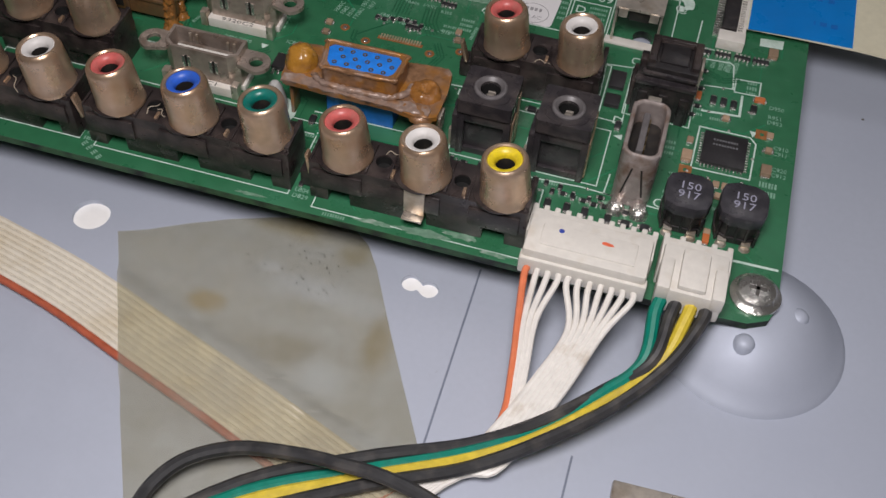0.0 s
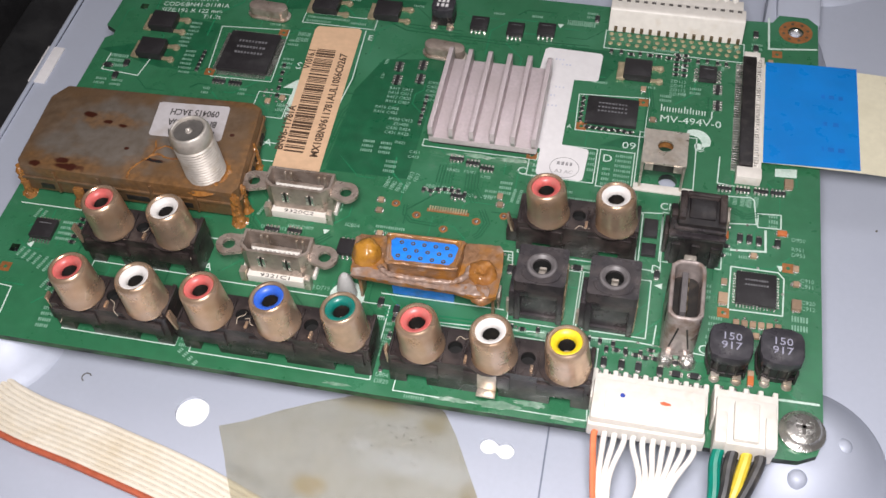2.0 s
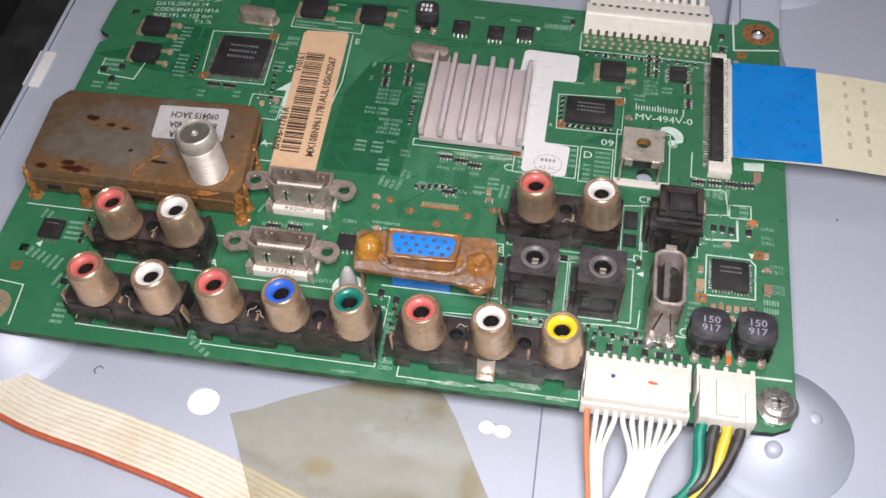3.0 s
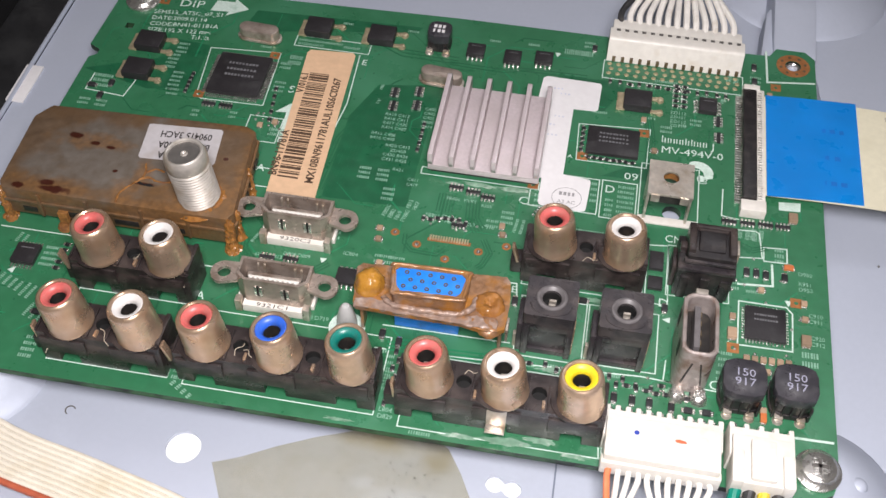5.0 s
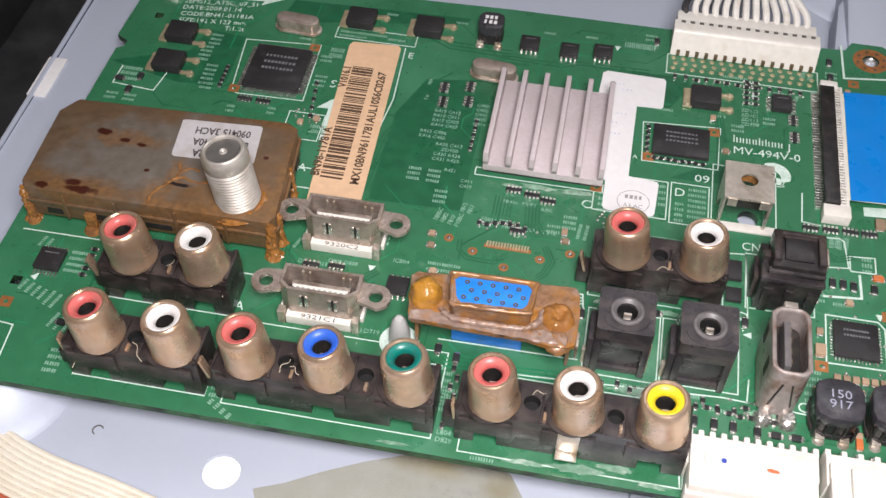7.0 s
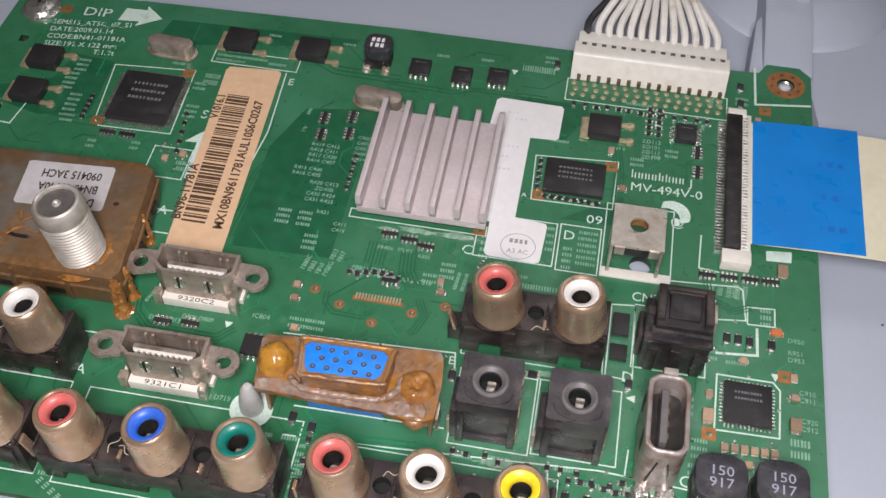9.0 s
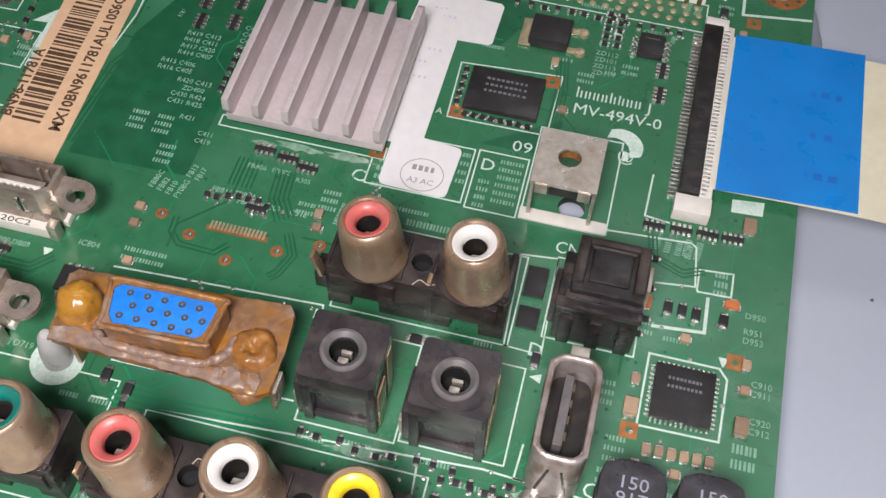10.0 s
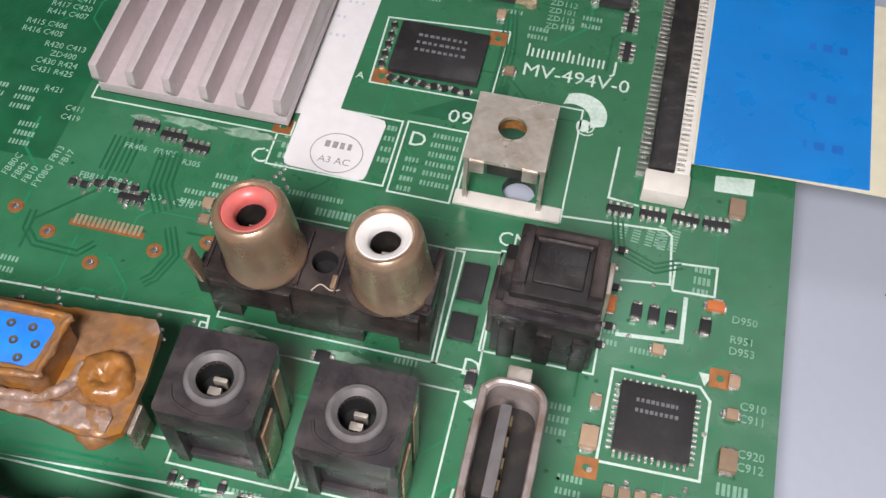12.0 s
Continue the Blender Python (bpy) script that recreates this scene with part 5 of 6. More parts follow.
def regulator(x, y, turn, label):
    ob = thing("regulator", label, "regulator", x, y, 0, turn, group="regulators")
    part("resin_body", box(bmesh.new(), -3.3, 3.3, -2.9, 2.9, 0.1, 2.3, 0.3), chip_mat, ob)
    part("heat_tab", crusty(box(bmesh.new(), -4.9, -2.9, -2.9, 2.9, 0.0, 0.7, 0.15), 0.15, 0.8, 0.9, 2), gold, ob, "tarnished tab")
    for s in (-2.2, 2.2):
        bm = box(bmesh.new(), 3.1, 5.6, s - 0.5, s + 0.5, 0.0, 0.6, 0.12)
        lathe(bm, [(1.0, 0.0), (0.8, 0.6), (0, 0.8)], 5.4, s, 10)
        part("leg", crusty(bm, 0.15, 0.7, 0.8, 2), gold, ob)
    return ob


for rx, ry, rt in ((-14.3, 101.4, 0), (-13.8, 91.2, 0), (25.6, 114.6, 0), (41.8, 114.6, 0), (106.6, 103.0, 0)):
    regulator(rx, ry, rt, "square black regulator with a metal tab on one side")


def crystal(x, y, turn):
    ob = thing("crystal_can", "low dull metal crystal can with rounded ends", "crystal", x, y, 0, turn, group="crystals")
    stadium = lambda a, r: circle(a, 0, r, 12, -90, 90) + circle(-a, 0, r, 12, 90, 270)
    part("flange", prism(bmesh.new(), stadium(3.4, 2.3), 0.2, 0.7, 0.1), tin, ob)
    part("can", prism(bmesh.new(), stadium(3.2, 1.9), 0.6, 3.4, 0.5), hdmi_mat, ob)
    return ob


crystal(11.6, 109.2, -4)
crystal(59.2, 101.8, -6)


def coil(x, y, top, code, label, r=4.1):
    ob = thing("power_coil", label, "coil", x, y, 0, group="coils")
    a, c = r * 1.02, r * 0.42
    octo = [(a, c - a * 0.0), (a * 0.88, a * 0.80), (c, a), (-c, a), (-a * 0.88, a * 0.80), (-a, c), (-a, -c), (-a * 0.88, -a * 0.80), (-c, -a), (c, -a), (a * 0.88, -a * 0.80), (a, -c)]
    part("foot", prism(bmesh.new(), octo, 0.2, 1.5, 0.2), black_clean, ob)
    part("winding", prism(bmesh.new(), [(0.93 * u, 0.93 * v) for u, v in octo], 1.4, top - 1.2, 0.1), black_clean, ob)
    cap = part("core", prism(bmesh.new(), octo, top - 2.6, top, 0.45), coil_top, ob)
    ribs = bmesh.new()
    for k in range(5):
        box(ribs, -a * 0.8 + 0.4 * a * k - 0.22, -a * 0.8 + 0.4 * a * k + 0.22, -a * 1.02, -a * 0.85, 0.4, top - 2.4, 0.08)
    part("front_ribs", ribs, black_clean, ob)
    for s in (-1, 1):
        bm = box(bmesh.new(), s * 2.1 - 0.8, s * 2.1 + 0.8, -r * 1.16, -r * 0.85, 0.0, 1.1, 0.1)
        lathe(bm, [(1.1, 0.0), (0.8, 0.5), (0, 0.7)], s * 2.1, -r * 1.12, 10)
        part("terminal", bm, tin, ob)
    for k, row in enumerate(code):
        letters(row, cap, coil_print, 0, 0.25 - 2.1 * k, top + 0.02, 2.4, 0, align="CENTER", wide=1.1)
    return ob


coil(131.0, 24.7, 7.0, ("150", "917"), "black power coil marked in grey numerals")
coil(140.6, 25.2, 7.0, ("150", "917"), "black power coil marked in grey numerals")
far_coil = coil(56.4, 115.2, 5.2, (), "small black coil with pale worn numerals on the far row", 2.9)
for k in range(2):
    part("numeral_row", bars(bmesh.new(), -1.6, 0.3 - 1.7 * k, 3, 0.8, 1.2, 0.3, 5.22, 0.02, rng=random.Random(k)), paper, far_coil)

# screws
def screw(x, y):
    ob = thing("screw", "bright cross-head screw holding the board corner", "screw", x, y, 0, group="screws")
    head = part("head", lathe(bmesh.new(), [(4.4, 0.05), (4.4, 0.6), (3.6, 1.0), (3.2, 1.7), (2.0, 2.2), (0, 2.35)], 0, 0, 32), solder, ob)
    # a raised grey cross carries the shade of the driver recess
    part("cross_recess", box(box(bmesh.new(), -1.5, 1.5, -0.32, 0.32, 2.0, 2.36), -0.32, 0.32, -1.5, 1.5, 2.0, 2.36), recess, head)
    return ob


screw(145.6, 11.0)
screw(-22.0, 117.4)

# ---- labels on the board ----
tag = thing("barcode_label", "tan paper barcode label stuck across the board", "label")
part("paper", prism(bmesh.new(), [(24.6, 106.0), (25.2, 107.2), (35.8, 107.9), (36.6, 107.0), (38.6, 52.0), (27.6, 52.0)], 0.02, 0.12), kraft, tag)
bm = bmesh.new()
rng = random.Random(11)
y = 64.0
while y < 99.2:
    w = rng.choice((0.25, 0.25, 0.5, 0.5, 0.8))
    cx = 30.2 - 0.035 * (y - 80)
    box(bm, cx - 2.4, cx + 2.4, y, y + w, 0.12, 0.15)
    y += w + rng.choice((0.25, 0.25, 0.4, 0.6))
tagged(part("barcode", bm, ink_brown, tag), kind="stuff")
letters("BN96-11781A", tag, ink_brown, 28.0, 64.2, 0.14, 2.6, 92.6, wide=0.95, bold=0.07)
letters("V1016.1", tag, ink_brown, 27.1, 91.6, 0.14, 2.4, 92.6, wide=0.9, bold=0.07)
letters("MX10BN9611781AUL10S6C0267", tag, ink_brown, 36.7, 63.2, 0.14, 2.6, 92.6, wide=0.97, bold=0.07)

st = thing("paper_sticker", "white paper sticker with faded print beside the heat sink", "sticker")
part("paper", prism(bmesh.new(), [(84.6, 74.5), (91.6, 75.4), (91.8, 98.4), (97.0, 98.6), (97.6, 99.2), (97.8, 107.8), (97.2, 108.5), (84.4, 108.8), (83.5, 108.0), (83.0, 100)], 0.02, 0.14), paper, st)
bm = bmesh.new()
for k, (fx, fy) in enumerate(((86.4, 104.6), (88.2, 103.0), (85.8, 92.0), (86.6, 88.6), (87.6, 95.0))):
    bars(bm, fx, fy, 3, 0.5, 0.5, 0.4, 0.14, 0.01, rng=random.Random(k))
part("faded_print", bm, mat("pale_blue_print", (0.56, 0.58, 0.68), 0.6), st, "rubbed-off bluish print")
sk = thing("round_stamp_sticker", "white paper sticker with a round stamp", "sticker")
part("paper", prism(bmesh.new(), [(86.9, 67.4), (87.2, 66.7), (88.0, 66.4), (96.6, 66.2), (97.4, 66.5), (97.6, 67.2), (98.0, 75.2), (97.7, 75.9), (97.0, 76.1), (88.6, 76.9), (87.8, 76.8), (86.9, 75.4)], 0.15, 0.24), paper, sk)
bm = bmesh.new()
outline(bm, [(93.1 + 3.3 * math.cos(radians(a)), 69.6 + 3.05 * math.sin(radians(a))) for a in range(0, 360, 12)], 0.13, 0.24, 0.02)
bars(bm, 91.3, 70.3, 4, 0.72, 1.0, 0.25, 0.24, 0.02, rng=random.Random(6))
part("stamp", bm, stamp_ink, sk)
letters("A3 AC", sk, stamp_ink, 93.1, 67.9, 0.25, 1.45, 0, align="CENTER")

# plastic locating post in a white print disc
post = thing("locating_post", "pale plastic locating peg rising beside the green socket", "peg")
part("peg", lathe(bmesh.new(), [(2.1, 0.06), (2.0, 2.2), (1.6, 4.6), (1.2, 6.2), (0.7, 6.9), (0, 7.1)], 53.2, 27.0, 20), frosted, post, "cloudy tapered peg")
single("white_strip", box(bmesh.new(), -49.0, -44.4, 85.5, 99.0, DECK, DECK + 0.5, 0.1), paper, "white foam strip stuck on the chassis edge", "foam strip")

single("grey_bracket", prism(bmesh.new(), [(129.4, -24.8), (150, -24.2), (150.4, -60), (131, -60)], DECK, DECK + 1.6, 0.4), tin, "dull grey metal bracket lying on the chassis plate", "bracket")

# ---- printed lines, lettering and tracks on the board ----
rng = random.Random(21)


def printed(name, bm, label=""):
    return part(name, bm, silk, board, label, smooth=0)


frames = (
    rect(-3.0, 21.6, 8.6, 26.2), rect(24.9, 62.6, 7.8, 25.8), rect(67.6, 106.0, 6.3, 22.9), rect(86.3, 111.8, 44.2, 59.2), rect(86.9, 100.4, 26.4, 41.2), rect(100.9, 115.0, 26.9, 41.4),
    rect(116.1, 129.0, 46.9, 60.4), rect(59.9, 86.6, 71.1, 73.2), [(94.0, 82.0), (110.0, 82.2), (110.3, 95.0), (93.6, 93.8)], rect(20.6, 39.6, 108.2, 112.0), rect(84.9, 99.9, 66.2, 76.6), rect(100.6, 108.4, 65.6, 76.8),
    rect(109.0, 122.0, 66.0, 83.8), rect(97.6, 131.6, 111.0, 117.6), [(110.7, 59.5), (116.1, 60.1), (116.6, 44.0), (111.3, 44.2)], rect(17.0, 25.0, 74.0, 82.0),
)
for pts in frames:
    printed("printed_frame", outline(bmesh.new(), pts))
printed("printed_frame", outline(bmesh.new(), [(0.6, 103.3), (18.2, 104.6), (18.9, 85.6), (3.6, 85.2), (2.2, 86.8)]))
printed("printed_frame", outline(bmesh.new(), [(130.9, 37.0), (141.8, 37.2), (142.0, 46.6), (140.8, 48.1), (131.1, 48.1)], 0.3))
for pts in ([(54.5, 42.6), (85.4, 44.0), (85.9, 40.0)], [(59.7, 22.9), (66.5, 23.0), (112.4, 25.8), (127.0, 25.0)], [(60.1, 28.6), (86.0, 28.9)], [(37.6, 107.5), (38.4, 90.0), (36.8, 76.0)], [(27.0, 60.5), (21.9, 60.4), (21.9, 66.0), (26.4, 66.0)],
            [(-25.9, 39.0), (-9.0, 39.1)], [(-24.2, 89.0), (-24.4, 83.2), (-14.6, 82.4), (-13.6, 88.5)], [(137.4, 128.6), (137.6, 117.0), (149.2, 118.6)], [(127.4, 79), (127.2, 71.0), (131.0, 70.6)], [(104.0, 25.9), (105.6, 6.4)],
            [(116.9, 30.5), (116.6, 25.5), (118, 25.5)], [(121.5, 66.9), (134.6, 67.8), (135.4, 67.2), (136.0, 60.4), (130.3, 59.7)], [(136.3, 59.8), (136.3, 63.5), (141.2, 63.9), (141.2, 59.9), (136.3, 59.7)], [(138.0, 59.1), (138.1, 53.2), (130.7, 52.5)], [(20.2, 27.0), (18.6, 36.5), (24.4, 36.6)],
            [(139.6, 17.4), (149.0, 17.6)], [(-28.0, 17.5), (-18.0, 16.6), (-17.2, 6.0)]):
    printed("printed_line", outline(bmesh.new(), pts, 0.27 if pts[0][0] < 137 else 0.5, rise=0.042, closed=False))

letters("MV-494V-0", board, silk, 113.0, 88.0, 0.0, 3.1, 0, "printed_lettering", 1.0)
mark = bmesh.new()
for k, tall in enumerate((2.2, 1.5, 1.5, 1.5, 2.2, 2.0, 1.5, 1.5)):
    for d in (0.0, 0.62):
        box(mark, 113.1 + 1.36 * k + d, 113.36 + 1.36 * k + d, 91.4, 91.4 + (tall if d == 0 else 1.5), 0.0, 0.035)
printed("printed_maker_mark", mark)
letters("09", board, silk, 105.2, 78.0, 0.0, 3.0, 0, "printed_lettering", 1.1)
letters("C", board, silk, 82.6, 66.2, 0.0, 3.2, 0, "printed_lettering")
letters("D", board, silk, 101.2, 73.2, 0.0, 3.2, 0, "printed_lettering")
letters("D", board, silk, 114.6, 43.6, 0.0, 3.0, 0, "printed_lettering")
letters("C", board, silk, 125.4, 25.4, 0.0, 3.0, 0, "printed_lettering")
letters("CN7", board, silk, 115.2, 61.2, 0.0, 2.9, 0, "printed_lettering", 0.9)
letters("A", board, silk, 20.9, 28.0, 0.0, 2.8, 0, "printed_lettering")
letters("A", board, silk, 23.0, 65.0, 0.0, 3.0, 0, "printed_lettering")
letters("S", board, silk, 23.4, 91.2, 0.0, 3.4, 0, "printed_lettering")
letters("E", board, silk, 38.6, 104.2, 0.0, 2.8, 0, "printed_lettering")
letters("E", board, silk, 84.4, 41.6, 0.0, 2.4, 0, "printed_lettering")
letters("DIP", board, silk, -12.6, 117.4, 0.0, 4.0, 3, "printed_lettering", 1.1)
for k, row in enumerate(("SEMS13_ATSC_07_S1", "DATE:2009.01.14", "CODE:BN41-01181A", "SIZE:192 X 122 mm")):
    letters(row, board, silk, -18.0 + 0.25 * k, 113.4 - 2.35 * k, 0.0, 2.1, 6, "printed_lettering", 0.95)
letters("T:1.2t", board, silk, -5.6, 105.4, 0.0, 2.1, 6, "printed_lettering", 0.95)
letters("A", board, silk, 92.0, 82.3, 0.0, 1.6, 0, "printed_lettering")
printed("printed_arrow", prism(bmesh.new(), [(-4.0, 117.2), (-3.4, 121.4), (1.4, 121.6), (1.2, 123.0), (5.6, 119.4), (0.4, 116.0), (0.8, 117.6)], 0.0, 0.035))
printed("printed_arrow", prism(bmesh.new(), [(25.4, 74.6), (28.4, 74.6), (28.2, 90.8), (22.4, 84.2), (25.0, 84.4)], 0.0, 0.018))
letters("J", board, silk, 124.6, 91.0, 0.0, 3.0, 0, "printed_lettering")
letters("@", board, silk, 121.4, 80.3, 0.0, 2.6, 0, "printed_lettering")
printed("printed_swirl", prism(bmesh.new(), circle(121.6, 83.0, 3.6, 18, -20, 120) + circle(120.6, 82.0, 2.6, 14, 120, -20), 0.0, 0.035))
printed("printed_dot", lathe(bmesh.new(), [(0.9, 0.0), (0.9, 0.035), (0, 0.035)], 122.4, 81.4, 16))
for tx, ty, ta in ((116.6, 40.4, 180), (44.3, 42.4, -90), (141.2, 49.2, -90), (-18.6, 28.2, 60), (117.6, 106.6, 0), (86.0, 117.2, -90), (132.6, 81.0, 0)):
    printed("printed_triangle", prism(bmesh.new(), [(-0.7, -0.75), (0.9, 0), (-0.7, 0.75)], 0.0, 0.035, m=Matrix.Translation((tx, ty, 0)) @ Matrix.Rotation(radians(ta), 4, "Z")))
printed("printed_disc", lathe(bmesh.new(), [(3.7, 0.0), (3.7, 0.05), (0, 0.051)], 53.2, 26.6, 28))
printed("printed_patch", prism(bmesh.new(), [(139.7, 75.0), (144.4, 75.3), (144.5, 77.9), (139.7, 77.4)], 0.0, 0.04))
single("white_foot_strip", box(bmesh.new(), 108.8, 121.9, 65.6, 67.7, 0.02, 0.5, 0.1), white_plastic, "white plastic strip under the earth clip", "strip")

# part names printed too small to read: short runs of plain bars
def names_block(x, y, rows, count, w=0.62, h=0.85, step=1.5, turn=0.0):
    bm = bmesh.new()
    w, h, count = w * 0.55, h * 0.85, round(count * 1.5)
    for r in range(rows):
        t = bars(bmesh.new(), 0, -r * step, count, w, h, 0.13, rise=0.03, rng=rng)
        merge(bm, t, Matrix.Translation((x, y, 0)) @ Matrix.Rotation(radians(turn), 4, "Z"))
    return part("printed_part_name", bm, bar_silk, board, smooth=0)


for args in ((45.6, 96.4, 1, 3, 0.62, 0.85, 1.5, 80), (45.8, 91.4, 1, 3, 0.62, 0.85, 1.5, 80), 
             (-5.6, 92.6, 5, 4), (19.6, 93.8, 3, 4), (20.8, 103.0, 2, 5, 0.5, 1.6, 2.0), (21.4, 110.2, 1, 16), (21.4, 108.8, 1, 9), (33.0, 109.4, 1, 6), (22.6, 77.8, 2, 5, 0.6, 1.2), (-7.6, 103.0, 3, 4), (-5.0, 86.6, 2, 4),
             (76.6, 59.6, 2, 4), (83.2, 57.6, 2, 6, 0.6, 0.8, 1.4, 84),
             (54.8, 45.6, 2, 9), (28.4, 44.6, 1, 4, 0.6, 0.8, 1.5, 70), (86.0, 70.6, 4, 2, 0.9, 1.0, 1.6), (98.2, 74.8, 4, 2, 0.7, 0.9, 1.7), (104.2, 75.0, 6, 5), (101.6, 70.6, 4, 3),
             (93.0, 60.2, 1, 14, 0.7, 1.3), (89.0, 62.4, 1, 10), (87.6, 118.0, 1, 9, 0.7, 2.2), (92.2, 122.8, 2, 4), (106.8, 105.8, 1, 4), (96.2, 98.2, 1, 5), (108.6, 98.4, 1, 4), (128.6, 115.0, 2, 4, 0.5, 1.3, 1.8, 80),
             (130.0, 65.4, 4, 4, 0.5, 1.1, 1.6, 84), (134.4, 65.2, 2, 5, 0.5, 1.2, 1.7, 84), (138.6, 62.8, 3, 3, 0.7, 1.2, 1.6), (143.6, 36.2, 2, 4, 0.8, 1.6, 2.2), (132.6, 50.6, 1, 5), (128.4, 52.4, 2, 4),
             (127.2, 34.0, 3, 4), (126.8, 29.2, 2, 4), (137.4, 29.8, 1, 5), (88.0, 24.0, 1, 5), (93.6, 24.6, 1, 6), (104.2, 24.6, 1, 6), (109.2, 22.6, 1, 5), (62.6, 21.0, 6, 3, 0.5, 0.9, 1.5), (70.0, 5.1, 1, 6), (23.2, 7.0, 4, 2, 0.6, 0.9, 1.5, 60),
             (-14.0, 34.8, 4, 5), (-20.8, 35.4, 2, 4, 0.6, 0.8, 1.5, 75), (-20.2, 24.6, 4, 4, 0.6, 0.8, 1.6, 70), (-14.2, 22.0, 2, 5, 0.6, 0.8, 1.6, 72), (-11.4, 17.4, 3, 5, 0.6, 0.8, 1.6, 72), (-23.8, 88.0, 3, 5, 0.8, 1.2, 1.7), (3.0, 80.6, 2, 3), (12.0, 81.6, 2, 3), (110.4, 111.9, 1, 8), (116.8, 97.4, 1, 3), (127.0, 107.2, 1, 3, 0.5, 0.9, 1.2, 80)):
    names_block(*args)
for nx_, ny_, size, turn, rows in (
        (48.1, 88.0, 1.35, 0, ("R419 C412", "R418 C411", "R417 C420", "R414 C407")), (46.1, 81.3, 1.35, 0, ("R415 C406", "R416 C405")), (50.2, 77.9, 1.35, 0, ("R420 C413", "    ZD400", "C430 R424", "C431 R425")),
        (53.4, 70.7, 1.3, 0, ("R421",)), (57.3, 68.3, 1.25, 0, ("C411", "C419")), (57.0, 91.4, 1.35, 0, ("C400", "C402", "C401", "C400", "C414")), (63.2, 58.8, 1.35, 0, ("FB811 FB814",)), (67.6, 57.6, 1.35, 0, ("FB808 FB807",)),
        (66.9, 64.4, 1.25, 0, ("FR406",)), (70.8, 64.4, 1.25, 0, ("FR405",)), (74.8, 63.6, 1.2, 0, ("R305",)), (75.8, 57.6, 1.3, 0, ("C318",)), (35.6, 42.4, 1.3, 0, ("D808 D809",)), (29.8, 41.2, 1.3, 0, ("D812 D813",)),
        (42.9, 27.2, 1.4, 0, ("D718",)), (114.6, 101.4, 1.4, 0, ("ZD112", "ZD101", "ZD113", "ZD114")), (121.6, 108.2, 1.4, 0, ("Q107",)), (143.4, 57.0, 1.4, 0, ("D950",)), (143.4, 54.4, 1.4, 0, ("R951", "D953")), (145.2, 46.4, 1.4, 0, ("C910", "C911")), (145.4, 40.8, 1.4, 0, ("C920", "C912")), (46.2, 27.3, 1.4, 0, ("D719",)), (63.4, 8.9, 1.4, 0, ("L804", "D829")), (48.0, 44.8, 1.4, 0, ("IC804",)), (54.6, 57.0, 1.35, 78, ("FB80C", "FB82", "FB10", "FY08G")), (59.4, 60.2, 1.3, 78, ("FB13", "FB17"))):
    for k, row in enumerate(rows):
        letters(row, board, faded_silk, nx_ + 1.48 * k * math.sin(radians(turn)), ny_ - 1.48 * k * math.cos(radians(turn)), 0.02, size, turn, "printed_part_name", 0.95)
for gx, gy, cols, rows in ((-8.6, 98.6, 1, 4), (19.2, 100.6, 1, 2), (-24.6, 79.6, 2, 2), (46.0, 70.0, 2, 3), (52.6, 64.6, 1, 3), (79.6, 62.6, 1, 3), (112.6, 96.0, 1, 2), (119.4, 99.6, 1, 2), (133.4, 117.6, 1, 2), (130.4, 27.8, 3, 1), (124.6, 41.8, 1, 3), (107.2, 43.2, 1, 1), (55.4, 22.0, 2, 1), (63.0, 17.6, 1, 3), (22.4, 13.0, 1, 4), (-8.8, 12.4, 1, 4), (43.6, 51.6, 1, 3), (26.2, 38.2, 1, 2), (78.4, 119.4, 1, 1), (68.6, 119.0, 1, 1), (30.8, 118.4, 1, 1), (47.6, 118.6, 1, 1), (12.6, 105.8, 1, 1)):
    for c in range(cols):
        names_block(gx + 4.2 * c, gy, rows, 4, 0.62, 0.9, 1.45)
for k in range(12):
    names_block(-9.6 + 2.15 * k, 70.6 + 0.03 * k + (k % 3) * 0.5, 1, 4, 0.55, 0.8, 1.5, 84)

# tracks and pours under the mask
layer = [0]


def tracks(pts, n, gap, w, material=trace, name="track"):
    """A bundle of parallel tracks along a line, spread by the mitre at each bend."""
    layer[0] += 1
    p = [Vector(q[:2]) for q in pts]
    norm = []
    for k in range(len(p)):
        d0 = (p[k] - p[k - 1]).normalized() if k else (p[1] - p[0]).normalized()
        d1 = (p[k + 1] - p[k]).normalized() if k < len(p) - 1 else d0
        t = (d0 + d1).normalized()
        m = Vector((-t.y, t.x))
        norm.append(m / max(0.5, m.dot(Vector((-d1.y, d1.x)))))
    for k in range(n):
        o = gap * (k - (n - 1) / 2)
        q = [(u.x + o * v.x, u.y + o * v.y) for u, v in zip(p, norm)]
        part(name, outline(bmesh.new(), q, w, 0.0, 0.03 + 0.002 * layer[0], False), material, board, smooth=0)


tracks([(40.0, 62, 1, 0), (41.5, 78, 1, 0), (46.5, 90, 0.8, -0.6), (57, 94.6, 0.2, -1), (61, 94.8, 0, -1)], 9, 0.75, 0.3, trace_dark, "data_track")
tracks([(67, 66, 1, 0), (67, 60.6, 1, 0)], 6, 0.7, 0.28, trace_dark, "data_track")
tracks([(73, 65, 1, 0), (73.4, 60.0, 1, 0), (75.5, 56.5, 1, 0)], 5, 0.7, 0.28, trace_dark, "data_track")
tracks([(76.8, 54.4, 1, 0), (78.6, 50.8, 1, 0), (77.4, 47.4, 1, 0), (76.4, 46.4, 1, 0)], 3, 0.6, 0.3, trace_dark, "data_track")
tracks([(60.0, 53), (60.2, 50.4), (62, 48.6), (67.5, 48.4), (69.0, 50.2)], 2, 0.7, 0.3, trace_dark, "data_track")
